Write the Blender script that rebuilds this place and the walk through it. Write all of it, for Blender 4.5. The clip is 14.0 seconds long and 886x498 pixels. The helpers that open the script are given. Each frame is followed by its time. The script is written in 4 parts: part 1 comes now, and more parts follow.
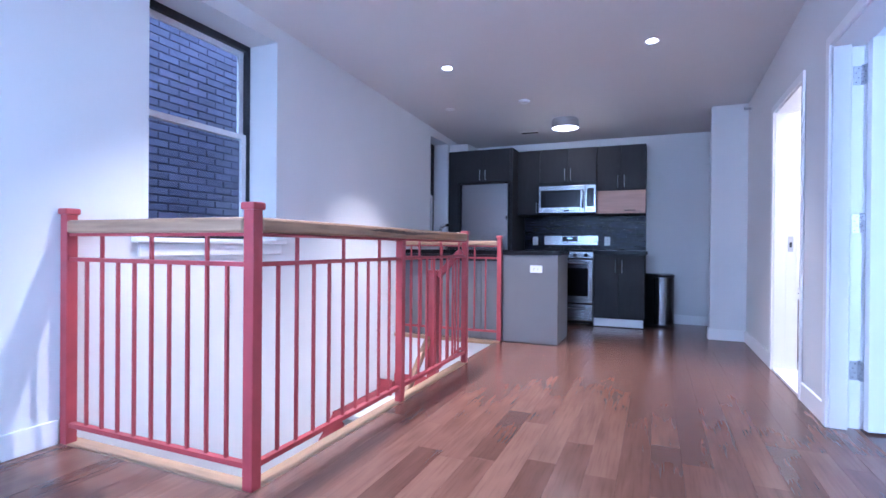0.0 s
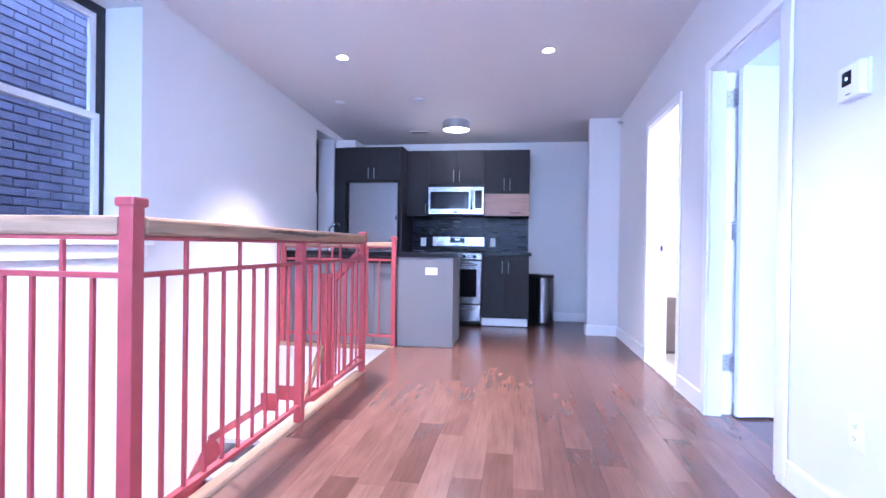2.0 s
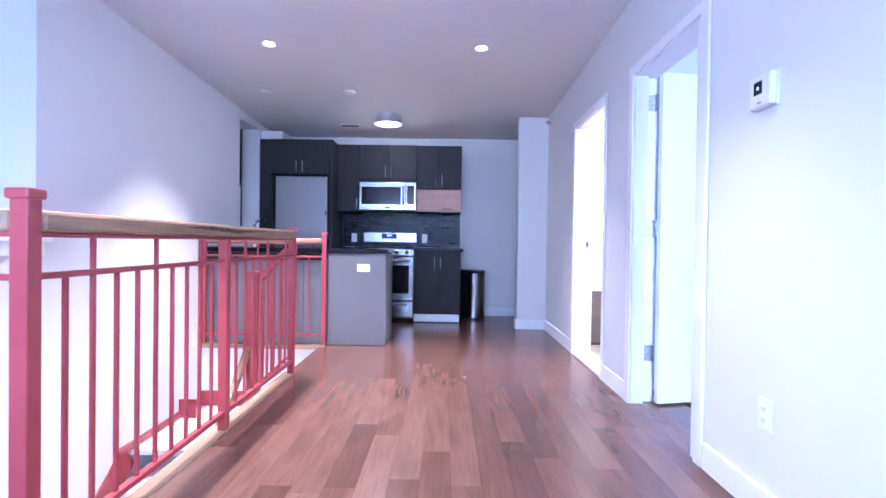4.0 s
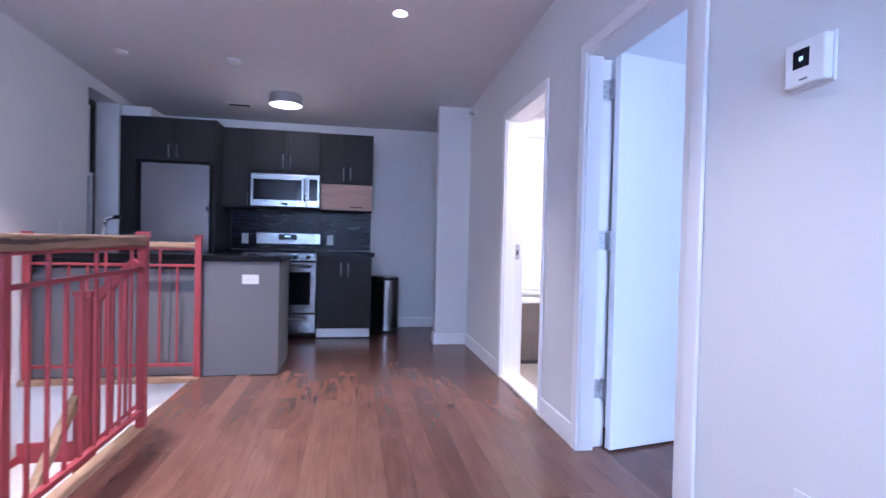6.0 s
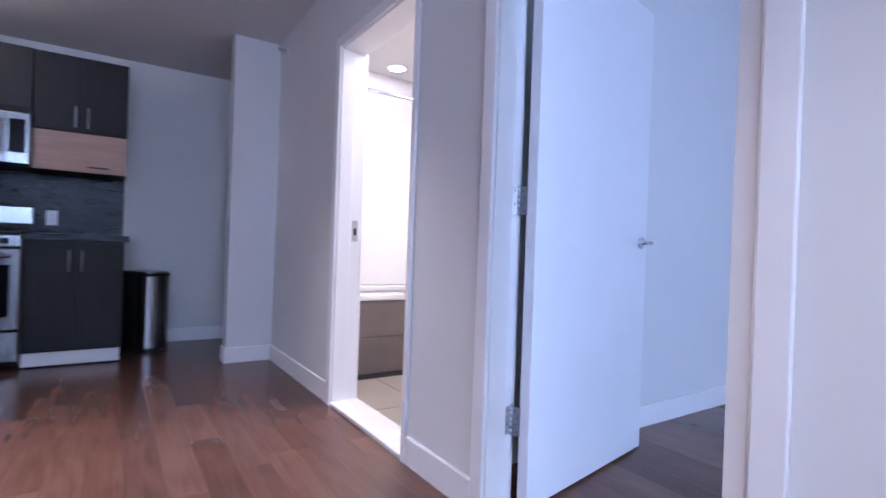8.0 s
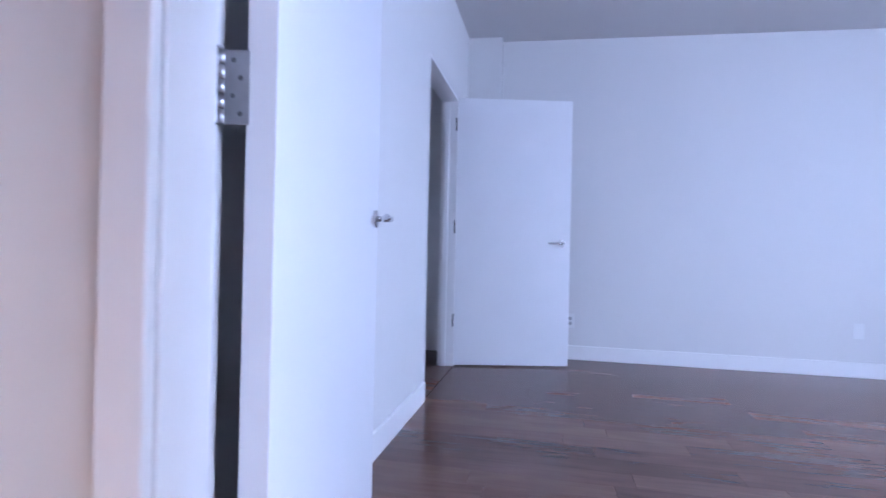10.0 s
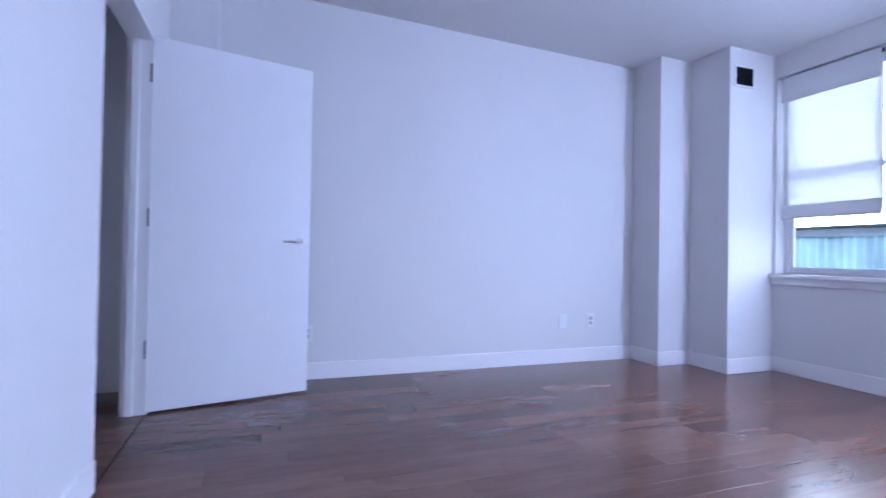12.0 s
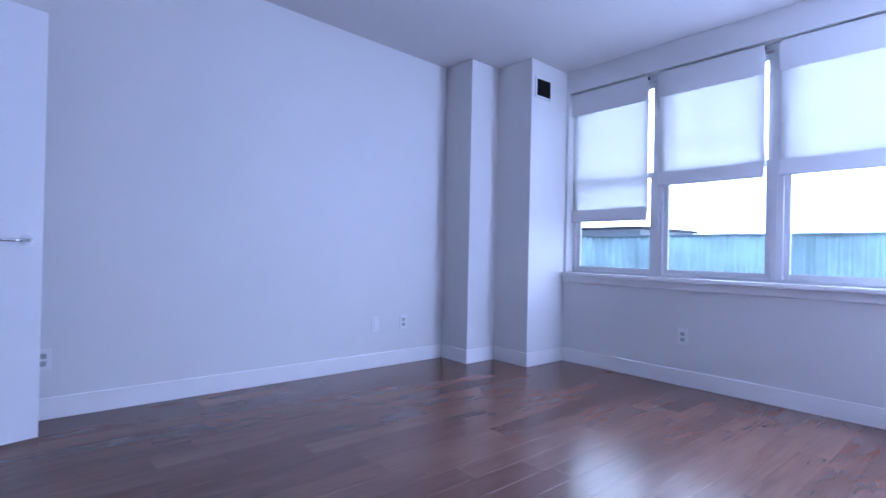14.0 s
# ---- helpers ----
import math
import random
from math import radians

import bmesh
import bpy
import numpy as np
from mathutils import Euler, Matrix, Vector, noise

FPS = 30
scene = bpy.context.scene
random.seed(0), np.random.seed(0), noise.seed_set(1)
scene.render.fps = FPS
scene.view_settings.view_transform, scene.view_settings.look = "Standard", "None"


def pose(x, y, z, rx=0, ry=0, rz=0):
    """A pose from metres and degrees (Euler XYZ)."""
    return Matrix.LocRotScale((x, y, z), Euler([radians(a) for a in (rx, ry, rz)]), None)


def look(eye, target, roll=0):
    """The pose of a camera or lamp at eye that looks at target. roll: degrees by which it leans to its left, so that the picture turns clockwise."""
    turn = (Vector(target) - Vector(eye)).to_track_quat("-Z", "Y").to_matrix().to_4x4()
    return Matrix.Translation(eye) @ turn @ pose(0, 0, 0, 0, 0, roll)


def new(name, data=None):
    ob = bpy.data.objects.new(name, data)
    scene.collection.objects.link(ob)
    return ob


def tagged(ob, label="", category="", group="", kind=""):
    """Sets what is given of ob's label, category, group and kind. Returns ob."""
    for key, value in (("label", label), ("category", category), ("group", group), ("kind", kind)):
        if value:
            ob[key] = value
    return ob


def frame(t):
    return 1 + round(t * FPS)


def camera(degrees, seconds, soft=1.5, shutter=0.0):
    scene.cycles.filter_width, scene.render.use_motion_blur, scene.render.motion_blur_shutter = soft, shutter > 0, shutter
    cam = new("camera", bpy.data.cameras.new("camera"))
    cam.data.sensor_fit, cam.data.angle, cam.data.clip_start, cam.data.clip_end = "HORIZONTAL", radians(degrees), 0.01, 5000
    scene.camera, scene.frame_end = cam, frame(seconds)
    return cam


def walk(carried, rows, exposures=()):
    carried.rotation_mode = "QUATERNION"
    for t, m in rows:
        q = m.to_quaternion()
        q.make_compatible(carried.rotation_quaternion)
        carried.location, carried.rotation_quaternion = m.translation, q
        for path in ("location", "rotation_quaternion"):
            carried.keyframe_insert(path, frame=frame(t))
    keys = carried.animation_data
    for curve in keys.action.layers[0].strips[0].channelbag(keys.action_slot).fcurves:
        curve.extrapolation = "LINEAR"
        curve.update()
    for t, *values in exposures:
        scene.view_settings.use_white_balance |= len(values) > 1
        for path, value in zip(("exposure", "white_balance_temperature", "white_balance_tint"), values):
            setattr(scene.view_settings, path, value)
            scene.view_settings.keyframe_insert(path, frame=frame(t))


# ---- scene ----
cam = camera(83.0, 14.0, shutter=0.4)
PATH = [
    (0, (0.397, 0.135, 0.948), (-0.383, 1.976, 0.938), 0.5),
    (0.5, (0.341, 0.209, 0.938), (-0.349, 2.087, 0.924), 0.6),
    (1, (0.271, 0.285, 0.948), (-0.28, 2.207, 0.933), 0.7),
    (1.5, (0.212, 0.28, 0.963), (-0.211, 2.234, 0.951), 0.8),
    (2, (0.136, 0.249, 0.975), (-0.155, 2.228, 0.965), 0.8),
    (2.5, (0.086, 0.218, 0.975), (-0.098, 2.209, 0.964), 0.8),
    (5, (0.128, 0.523, 0.992), (0.226, 2.521, 0.961), 1.0),
    (5.5, (0.14, 0.749, 1.015), (0.332, 2.74, 0.982), 1.2),
    (6, (0.105, 0.995, 1.067), (0.452, 2.965, 1.033), 1.4),
    (6.5, (0.114, 1.232, 1.06), (0.653, 3.158, 1.033), 1.5),
    (7, (0.161, 1.515, 1.008), (0.845, 3.394, 0.978), 1.7),
    (7.5, (0.174, 1.808, 0.929), (1.006, 3.626, 0.917), 2.0),
    (8, (0.187, 2.092, 0.916), (1.299, 3.755, 0.908), 2.0),
    (8.5, (0.281, 2.378, 0.867), (1.672, 3.815, 0.87), 1.9),
    (8.7, (0.319, 2.467, 0.872), (1.803, 3.807, 0.873), 1.8),
    (10.8, (1.05, 3.183, 0.878), (3.049, 3.148, 0.89), 1.0),
    (11, (1.085, 3.206, 0.883), (3.082, 3.107, 0.894), 1.0),
    (11.5, (1.314, 3.241, 0.909), (3.276, 2.85, 0.921), 1.1),
    (12, (1.476, 3.13, 0.884), (3.357, 2.45, 0.908), 1.0),
    (12.5, (1.564, 3.051, 0.909), (3.356, 2.163, 0.923), 1.2),
    (13, (1.635, 3.035, 0.921), (3.335, 1.982, 0.936), 1.2),
    (13.5, (1.681, 3.015, 0.936), (3.28, 1.813, 0.95), 1.1),
    (14, (1.692, 2.942, 0.937), (3.215, 1.645, 0.948), 1.2),
]
EXPO = [
    (0.0, 0.6, 4650, 13), (1.0, 0.92, 4700, 16), (2.5, 1.3, 4720, 20), (5.0, 0.8, 4830, 20), (6.0, 0.4, 4950, 19), (7.5, 0.05, 5100, 18), (8.7, 0.15, 5150, 18), (11.0, 0.68, 5550, 21), (12.5, 0.4, 5250, 22), (14.0, 0.22, 5100, 23),
]
walk(cam, [(t, look(eye, target, roll)) for t, eye, target, roll in PATH], EXPO)

# ---- world, lights ----
world = bpy.data.worlds.new("world")
scene.world = world
world.use_nodes = True
wn = world.node_tree
sky = wn.nodes.new("ShaderNodeTexSky")
sky.sky_type = "NISHITA"
sky.sun_disc = False
sky.sun_elevation, sky.sun_rotation = radians(48), radians(150)
wn.links.new(sky.outputs[0], wn.nodes["Background"].inputs[0])
wn.nodes["Background"].inputs[1].default_value = 0.12


def lamp(name, kind, m, energy, color, **kw):
    data = bpy.data.lights.new(name, kind)
    data.energy, data.color = energy, color
    for k, v in kw.items():
        if k == "size":
            data.shape, data.size, data.size_y = "RECTANGLE", v[0], v[1]
        elif k == "radius":
            data.shadow_soft_size = v
        elif k == "cone":
            data.spot_size, data.spot_blend = radians(v), 1.0
        elif k == "angle":
            data.angle = radians(v)
    ob = new(name, data)
    ob.matrix_world = m
    return ob


YW, YB = -0.764, 7.08               # window facade, kitchen end
DAY = (0.62, 0.74, 1.0)
WARM = (1.0, 0.82, 0.68)
lamp("sun", "SUN", look((0, -10, 12), (0, 0, 0)), 0.6, (0.9, 0.95, 1.0), angle=15)
lamp("window_daylight", "AREA", look((-0.5, -0.93, 1.55), (-0.5, 1.0, 1.2)), 52, DAY, size=(2.6, 1.5))
lamp("sky_light", "AREA", look((-3.1, 2.6, 5.0), (-2.9, 2.6, 0)), 130, DAY, size=(1.0, 5.0))
# added fill at a guessed, unseen fourth window, to brighten the bedroom
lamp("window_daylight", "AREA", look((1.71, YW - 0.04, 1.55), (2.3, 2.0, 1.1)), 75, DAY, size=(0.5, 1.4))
DOWN = [(-1.30, 4.2), (0.36, 4.23), (-1.30, 2.19), (0.36, 2.19)]


def ceil_z(y):
    return 2.70 - 0.044 * y


def bed_ceil_z(y):
    return 2.57 + 0.03 * y


for dx, dy in DOWN:
    lamp("downlight_lamp", "SPOT", look((dx, dy, ceil_z(dy) - 0.02), (dx, dy + 0.001, 0)), 340 if dx < 0 else 160, WARM, radius=0.01, cone=86)
lamp("flush_lamp", "POINT", pose(-0.58, 6.05, 2.27), 5, WARM, radius=0.1)
lamp("bath_lamp", "AREA", look((2.1, 4.6, 2.36), (2.1, 4.601, 0)), 42, (1.0, 0.82, 0.68), size=(0.5, 0.5))


# ---- materials ----
def mat(name, color, rough=0.5, metal=0.0, vary=0.06, scale=6.0, bump=0.0, bscale=120.0, rand=0.0, stretch=(1, 1, 1), coat=0.0, island=0.0, spec=0.5):
    m = bpy.data.materials.new(name)
    m.use_nodes = True
    t = m.node_tree
    b = t.nodes["Principled BSDF"]
    b.inputs["Roughness"].default_value, b.inputs["Metallic"].default_value = rough, metal
    b.inputs["Coat Weight"].default_value = coat
    b.inputs["Specular IOR Level"].default_value = spec
    co = t.nodes.new("ShaderNodeTexCoord")
    mp = t.nodes.new("ShaderNodeMapping")
    mp.inputs["Scale"].default_value = stretch
    t.links.new(co.outputs["Object"], mp.inputs[0])
    vec = mp.outputs[0]
    if rand or island:
        info = t.nodes.new("ShaderNodeObjectInfo" if rand else "ShaderNodeNewGeometry")
        rnd = info.outputs["Random" if rand else "Random Per Island"]
        mul = t.nodes.new("ShaderNodeMath")
        mul.operation = "MULTIPLY"
        mul.inputs[1].default_value = 37.0
        t.links.new(rnd, mul.inputs[0])
        add = t.nodes.new("ShaderNodeVectorMath")
        add.operation = "ADD"
        t.links.new(vec, add.inputs[0])
        t.links.new(mul.outputs[0], add.inputs[1])
        vec = add.outputs[0]
    n1 = t.nodes.new("ShaderNodeTexNoise")
    n1.inputs["Scale"].default_value, n1.inputs["Detail"].default_value = scale, 6
    t.links.new(vec, n1.inputs["Vector"])
    ramp = t.nodes.new("ShaderNodeValToRGB")
    ramp.color_ramp.elements[0].position, ramp.color_ramp.elements[1].position = 0.3, 0.7
    lo, hi = 1 - vary, 1 + vary
    ramp.color_ramp.elements[0].color = (*[min(1, c * lo) for c in color], 1)
    ramp.color_ramp.elements[1].color = (*[min(1, c * hi) for c in color], 1)
    t.links.new(n1.outputs[0], ramp.inputs[0])
    out = ramp.outputs[0]
    if rand or island:
        hsv = t.nodes.new("ShaderNodeHueSaturation")
        mr = t.nodes.new("ShaderNodeMapRange")
        mr.inputs[3].default_value, mr.inputs[4].default_value = 1 - (rand or island), 1 + (rand or island)
        t.links.new(rnd, mr.inputs[0])
        t.links.new(mr.outputs[0], hsv.inputs["Value"])
        t.links.new(out, hsv.inputs["Color"])
        out = hsv.outputs[0]
    t.links.new(out, b.inputs["Base Color"])
    n2 = t.nodes.new("ShaderNodeTexNoise")
    n2.inputs["Scale"].default_value, n2.inputs["Detail"].default_value = bscale, 3
    t.links.new(vec, n2.inputs["Vector"])
    r2 = t.nodes.new("ShaderNodeMapRange")
    r2.inputs[3].default_value, r2.inputs[4].default_value = max(0.02, rough - 0.06), min(1, rough + 0.08)
    t.links.new(n1.outputs[0], r2.inputs[0])
    t.links.new(r2.outputs[0], b.inputs["Roughness"])
    if bump:
        bp = t.nodes.new("ShaderNodeBump")
        bp.inputs["Strength"].default_value, bp.inputs["Distance"].default_value = bump, 0.002
        t.links.new(n2.outputs[0], bp.inputs["Height"])
        t.links.new(bp.outputs[0], b.inputs["Normal"])
    return m


def glow(name, color, strength):
    m = bpy.data.materials.new(name)
    m.use_nodes = True
    b = m.node_tree.nodes["Principled BSDF"]
    b.inputs["Base Color"].default_value = (0.9, 0.9, 0.9, 1)
    b.inputs["Emission Color"].default_value = (*color, 1)
    b.inputs["Emission Strength"].default_value = strength
    return m


def glass_mat(name, tint=(1, 1, 1)):
    m = bpy.data.materials.new(name)
    m.use_nodes = True
    b = m.node_tree.nodes["Principled BSDF"]
    b.inputs["Base Color"].default_value = (*tint, 1)
    b.inputs["Roughness"].default_value = 0.0
    b.inputs["Transmission Weight"].default_value = 1.0
    b.inputs["IOR"].default_value = 1.45
    return m


def wood_floor(name):
    """Oak boards: one tone a board, arched figure along the board, fine pores, satin lacquer."""
    m = bpy.data.materials.new(name)
    m.use_nodes = True
    t = m.node_tree
    b = t.nodes["Principled BSDF"]

    def node(kind, **vals):
        n = t.nodes.new(kind)
        for k, v in vals.items():
            n.inputs[k.replace("_", " ")].default_value = v
        return n

    def math2(op, a, c):
        n = t.nodes.new("ShaderNodeMath")
        n.operation = op
        for i, v in ((0, a), (1, c)):
            if isinstance(v, (int, float)):
                n.inputs[i].default_value = v
            else:
                t.links.new(v, n.inputs[i])
        return n.outputs[0]

    def ramp(fac, *stops):
        n = t.nodes.new("ShaderNodeValToRGB")
        e = n.color_ramp.elements
        while len(e) < len(stops):
            e.new(0.5)
        for k, (p, c) in enumerate(stops):
            e[k].position, e[k].color = p, (*c, 1)
        t.links.new(fac, n.inputs[0])
        return n.outputs[0]

    def mul(a, c):
        n = t.nodes.new("ShaderNodeMix")
        n.data_type, n.blend_type = "RGBA", "MULTIPLY"
        n.inputs[0].default_value = 1.0
        t.links.new(a, n.inputs[6])
        t.links.new(c, n.inputs[7])
        return n.outputs[2]

    rnd = t.nodes.new("ShaderNodeObjectInfo").outputs["Random"]
    co = t.nodes.new("ShaderNodeTexCoord").outputs["Object"]
    off = t.nodes.new("ShaderNodeVectorMath")
    off.operation = "ADD"
    t.links.new(co, off.inputs[0])
    t.links.new(math2("MULTIPLY", rnd, 53.0), off.inputs[1])

    def mapped(scale):
        mp = t.nodes.new("ShaderNodeMapping")
        mp.inputs["Scale"].default_value = scale
        t.links.new(off.outputs[0], mp.inputs[0])
        return mp.outputs[0]

    fig = node("ShaderNodeTexNoise", Scale=1.0, Detail=1.0)
    t.links.new(mapped((9, 1.5, 9)), fig.inputs["Vector"])
    rings = math2("PINGPONG", math2("MULTIPLY", fig.outputs[0], 6.0), 1.0)
    pore = node("ShaderNodeTexNoise", Scale=1.0, Detail=3.0)
    t.links.new(mapped((90, 4, 90)), pore.inputs["Vector"])
    cloud = node("ShaderNodeTexNoise", Scale=1.0, Detail=3.0)
    t.links.new(mapped((7, 3, 7)), cloud.inputs["Vector"])
    tone = ramp(rnd, (0.0, (0.096, 0.045, 0.032)), (0.15, (0.122, 0.059, 0.042)), (0.6, (0.150, 0.076, 0.054)), (1.0, (0.178, 0.094, 0.067)))
    c = mul(tone, ramp(rings, (0.0, (0.87, 0.86, 0.85)), (1.0, (1.02, 1.02, 1.02))))
    c = mul(c, ramp(pore.outputs[0], (0.32, (0.86, 0.85, 0.84)), (0.5, (1, 1, 1)), (1.0, (1.06, 1.06, 1.06))))
    c = mul(c, ramp(cloud.outputs[0], (0.3, (0.88, 0.87, 0.86)), (0.7, (1.08, 1.08, 1.08))))
    t.links.new(c, b.inputs["Base Color"])
    b.inputs["Roughness"].default_value = 0.24
    b.inputs["Specular IOR Level"].default_value = 0.4
    return m


def fabric_mat(name):
    m = bpy.data.materials.new(name)
    m.use_nodes = True
    t = m.node_tree
    t.nodes.remove(t.nodes["Principled BSDF"])
    o = t.nodes["Material Output"]
    d, tr, mx = t.nodes.new("ShaderNodeBsdfDiffuse"), t.nodes.new("ShaderNodeBsdfTranslucent"), t.nodes.new("ShaderNodeMixShader")
    n = t.nodes.new("ShaderNodeTexNoise")
    n.inputs["Scale"].default_value = 300
    r = t.nodes.new("ShaderNodeValToRGB")
    r.color_ramp.elements[0].color, r.color_ramp.elements[1].color = (0.74, 0.74, 0.74, 1), (0.84, 0.84, 0.84, 1)
    t.links.new(n.outputs[0], r.inputs[0])
    for s in (d, tr):
        t.links.new(r.outputs[0], s.inputs[0])
    mx.inputs[0].default_value = 0.055
    t.links.new(d.outputs[0], mx.inputs[1])
    t.links.new(tr.outputs[0], mx.inputs[2])
    t.links.new(mx.outputs[0], o.inputs[0])
    return m


PAINT = mat("wall_paint", (0.72, 0.71, 0.705), 0.62, vary=0.015, scale=1.5, bump=0.08, bscale=260)
CEIL = mat("ceiling_paint", (0.68, 0.66, 0.655), 0.75, vary=0.015, scale=1.2, bump=0.06, bscale=200)
TRIM = mat("trim_paint", (0.84, 0.83, 0.83), 0.35, vary=0.012, scale=5, bump=0.03, bscale=90)
DOORW = mat("door_paint", (0.80, 0.80, 0.82), 0.38, vary=0.012, scale=4, bump=0.03, bscale=140)
FLOOR = wood_floor("oak_floor")
SUB = mat("subfloor", (0.05, 0.025, 0.018), 0.8)
RED = mat("red_enamel", (0.33, 0.05, 0.058), 0.36, vary=0.1, scale=12, bump=0.1, bscale=70)
OAK = mat("oak_rail", (0.31, 0.195, 0.115), 0.42, vary=0.22, scale=4, bump=0.1, bscale=80, stretch=(14, 1, 14))
OAKX = mat("oak_rail_across", (0.31, 0.195, 0.115), 0.42, vary=0.22, scale=4, bump=0.1, bscale=80, stretch=(1, 14, 14))
GREY = mat("grey_laminate", (0.027, 0.0262, 0.0285), 0.5, vary=0.12, scale=5, bump=0.05, bscale=150, stretch=(6, 6, 1), spec=0.2)
PANEL = mat("grey_panel", (0.15, 0.15, 0.158), 0.5, vary=0.04, scale=3, bump=0.04, bscale=150)
PEACH = mat("light_wood_front", (0.42, 0.26, 0.19), 0.45, vary=0.1, scale=4, bump=0.05, bscale=90, stretch=(1, 8, 8))
STEEL = mat("brushed_steel", (0.27, 0.27, 0.28), 0.22, 1.0, vary=0.05, scale=8, bump=0.03, bscale=80, stretch=(1, 1, 40))
CHROME = mat("chrome", (0.7, 0.7, 0.72), 0.15, 1.0, vary=0.03)
NICKEL = mat("satin_nickel", (0.5, 0.5, 0.52), 0.3, 1.0, vary=0.08, scale=40)
STONE = mat("black_stone", (0.009, 0.009, 0.011), 0.2, vary=0.5, scale=150, spec=0.15)
BLACK = mat("black_plastic", (0.008, 0.008, 0.009), 0.35, vary=0.1, spec=0.2)
DARKGLASS = mat("black_glass", (0.008, 0.008, 0.01), 0.1, vary=0.1, spec=0.15)
MOSAIC = mat("dark_glass_mosaic", (0.011, 0.011, 0.022), 0.25, vary=0.3, scale=30, island=0.9, spec=0.15)
GROUT = mat("dark_grout", (0.006, 0.006, 0.008), 0.8)
WPLASTIC = mat("white_plastic", (0.78, 0.78, 0.78), 0.35, vary=0.01)
GPLASTIC = mat("grey_slots", (0.16, 0.16, 0.17), 0.5)
SOCKET = mat("pale_grey_sockets", (0.42, 0.42, 0.43), 0.45, vary=0.02)
SCREEN = mat("dark_screen", (0.014, 0.014, 0.02), 0.2, spec=0.15)
BRICK = mat("painted_brick", (0.125, 0.12, 0.19), 0.7, vary=0.18, scale=12, bump=0.6, bscale=60, rand=0.22)
BRICKS = mat("painted_brick_far", (0.125, 0.12, 0.19), 0.7, vary=0.18, scale=12, bump=0.6, bscale=60, island=0.22)
MORTAR = mat("mortar", (0.105, 0.10, 0.16), 0.9, vary=0.15, scale=20)
DARKFRAME = mat("dark_window_frame", (0.02, 0.02, 0.025), 0.5)
ALU = mat("window_vinyl", (0.72, 0.72, 0.74), 0.4, vary=0.02)
# darker wood tone, for the shade painted on the handrail's side
SHADEWOOD = mat("painted_shade_wood", (0.085, 0.048, 0.032), 0.45, vary=0.4, scale=14, stretch=(6, 1, 6))
GLASS = glass_mat("window_glass", (0.97, 1.0, 1.0))
FABRIC = fabric_mat("blind_fabric")
HEM = mat("blind_hem_fabric", (0.62, 0.62, 0.64), 0.9, vary=0.04, scale=200)
TUBT = mat("taupe_tile", (0.17, 0.14, 0.125), 0.35, vary=0.08, scale=8)
TUBW = mat("white_enamel", (0.85, 0.84, 0.82), 0.15, vary=0.01)
BTILE = mat("beige_floor_tile", (0.30, 0.26, 0.215), 0.4, vary=0.08, scale=5)
WTILE = mat("white_wall_tile", (0.82, 0.80, 0.77), 0.2, vary=0.02)
MARBLE = mat("white_marble", (0.78, 0.76, 0.74), 0.25, vary=0.05, scale=7)
FENCE = mat("teal_corrugated_metal", (0.50, 0.62, 0.64), 0.6, vary=0.2, scale=2, rand=0.08)
TAR = mat("roofing_felt", (0.12, 0.12, 0.12), 0.9, vary=0.2, scale=3)
FAR = mat("far_render", (0.6, 0.62, 0.64), 0.8, vary=0.1)
SKYGLOW = glow("bright_overcast", (0.80, 0.90, 1.0), 7.0)
LAMPGLOW = glow("lamp_lens", (1.0, 0.9, 0.92), 6)
DOWNGLOW = glow("downlight_lens", (1.0, 0.9, 0.95), 22)
LED = glow("clock_digits", (0.5, 0.8, 1.0), 1.0)


# ---- builders ----
def box(bm, x0, x1, y0, y1, z0, z1, bev=0.0):
    vs = [bm.verts.new((x, y, z)) for x in (x0, x1) for y in (y0, y1) for z in (z0, z1)]
    fs = []
    for f in ((0, 1, 3, 2), (4, 6, 7, 5), (0, 4, 5, 1), (2, 3, 7, 6), (0, 2, 6, 4), (1, 5, 7, 3)):
        fs.append(bm.faces.new([vs[i] for i in f]))
    if bev:
        es = list({e for f in fs for e in f.edges})
        bmesh.ops.bevel(bm, geom=es, offset=bev, segments=2, affect="EDGES", profile=0.5)
    return bm


def boxes(*bs, bev=0.0):
    bm = bmesh.new()
    for b in bs:
        box(bm, *b, bev=bev)
    return bm


def cyl(bm, p0, p1, r, seg=20, r2=None):
    p0, p1 = Vector(p0), Vector(p1)
    d = p1 - p0
    m = Matrix.Translation((p0 + p1) / 2) @ d.to_track_quat("Z", "Y").to_matrix().to_4x4()
    bmesh.ops.create_cone(bm, cap_ends=True, segments=seg, radius1=r, radius2=r if r2 is None else r2, depth=d.length, matrix=m)
    return bm


def tube(points, r, seg=12):
    bm = bmesh.new()
    for a, b in zip(points, points[1:]):
        cyl(bm, a, b, r, seg)
    for p in points[1:-1]:
        bmesh.ops.create_uvsphere(bm, u_segments=seg, v_segments=8, radius=r, matrix=Matrix.Translation(p))
    return bm


def beam(p0, p1, w, h, bev=0.003):
    """A straight bar of section w (level) by h between two points."""
    p0, p1 = Vector(p0), Vector(p1)
    d = p1 - p0
    side = d.cross(Vector((0, 0, 1))).normalized()
    up = side.cross(d).normalized()
    m = Matrix((side, d.normalized(), up)).transposed().to_4x4()
    m.translation = (p0 + p1) / 2
    bm = box(bmesh.new(), -w / 2, w / 2, -d.length / 2, d.length / 2, -h / 2, h / 2, bev)
    bm.transform(m)
    return bm


def smooth(me, on):
    if on:
        for p in me.polygons:
            p.use_smooth = len(p.vertices) == 4
    return me


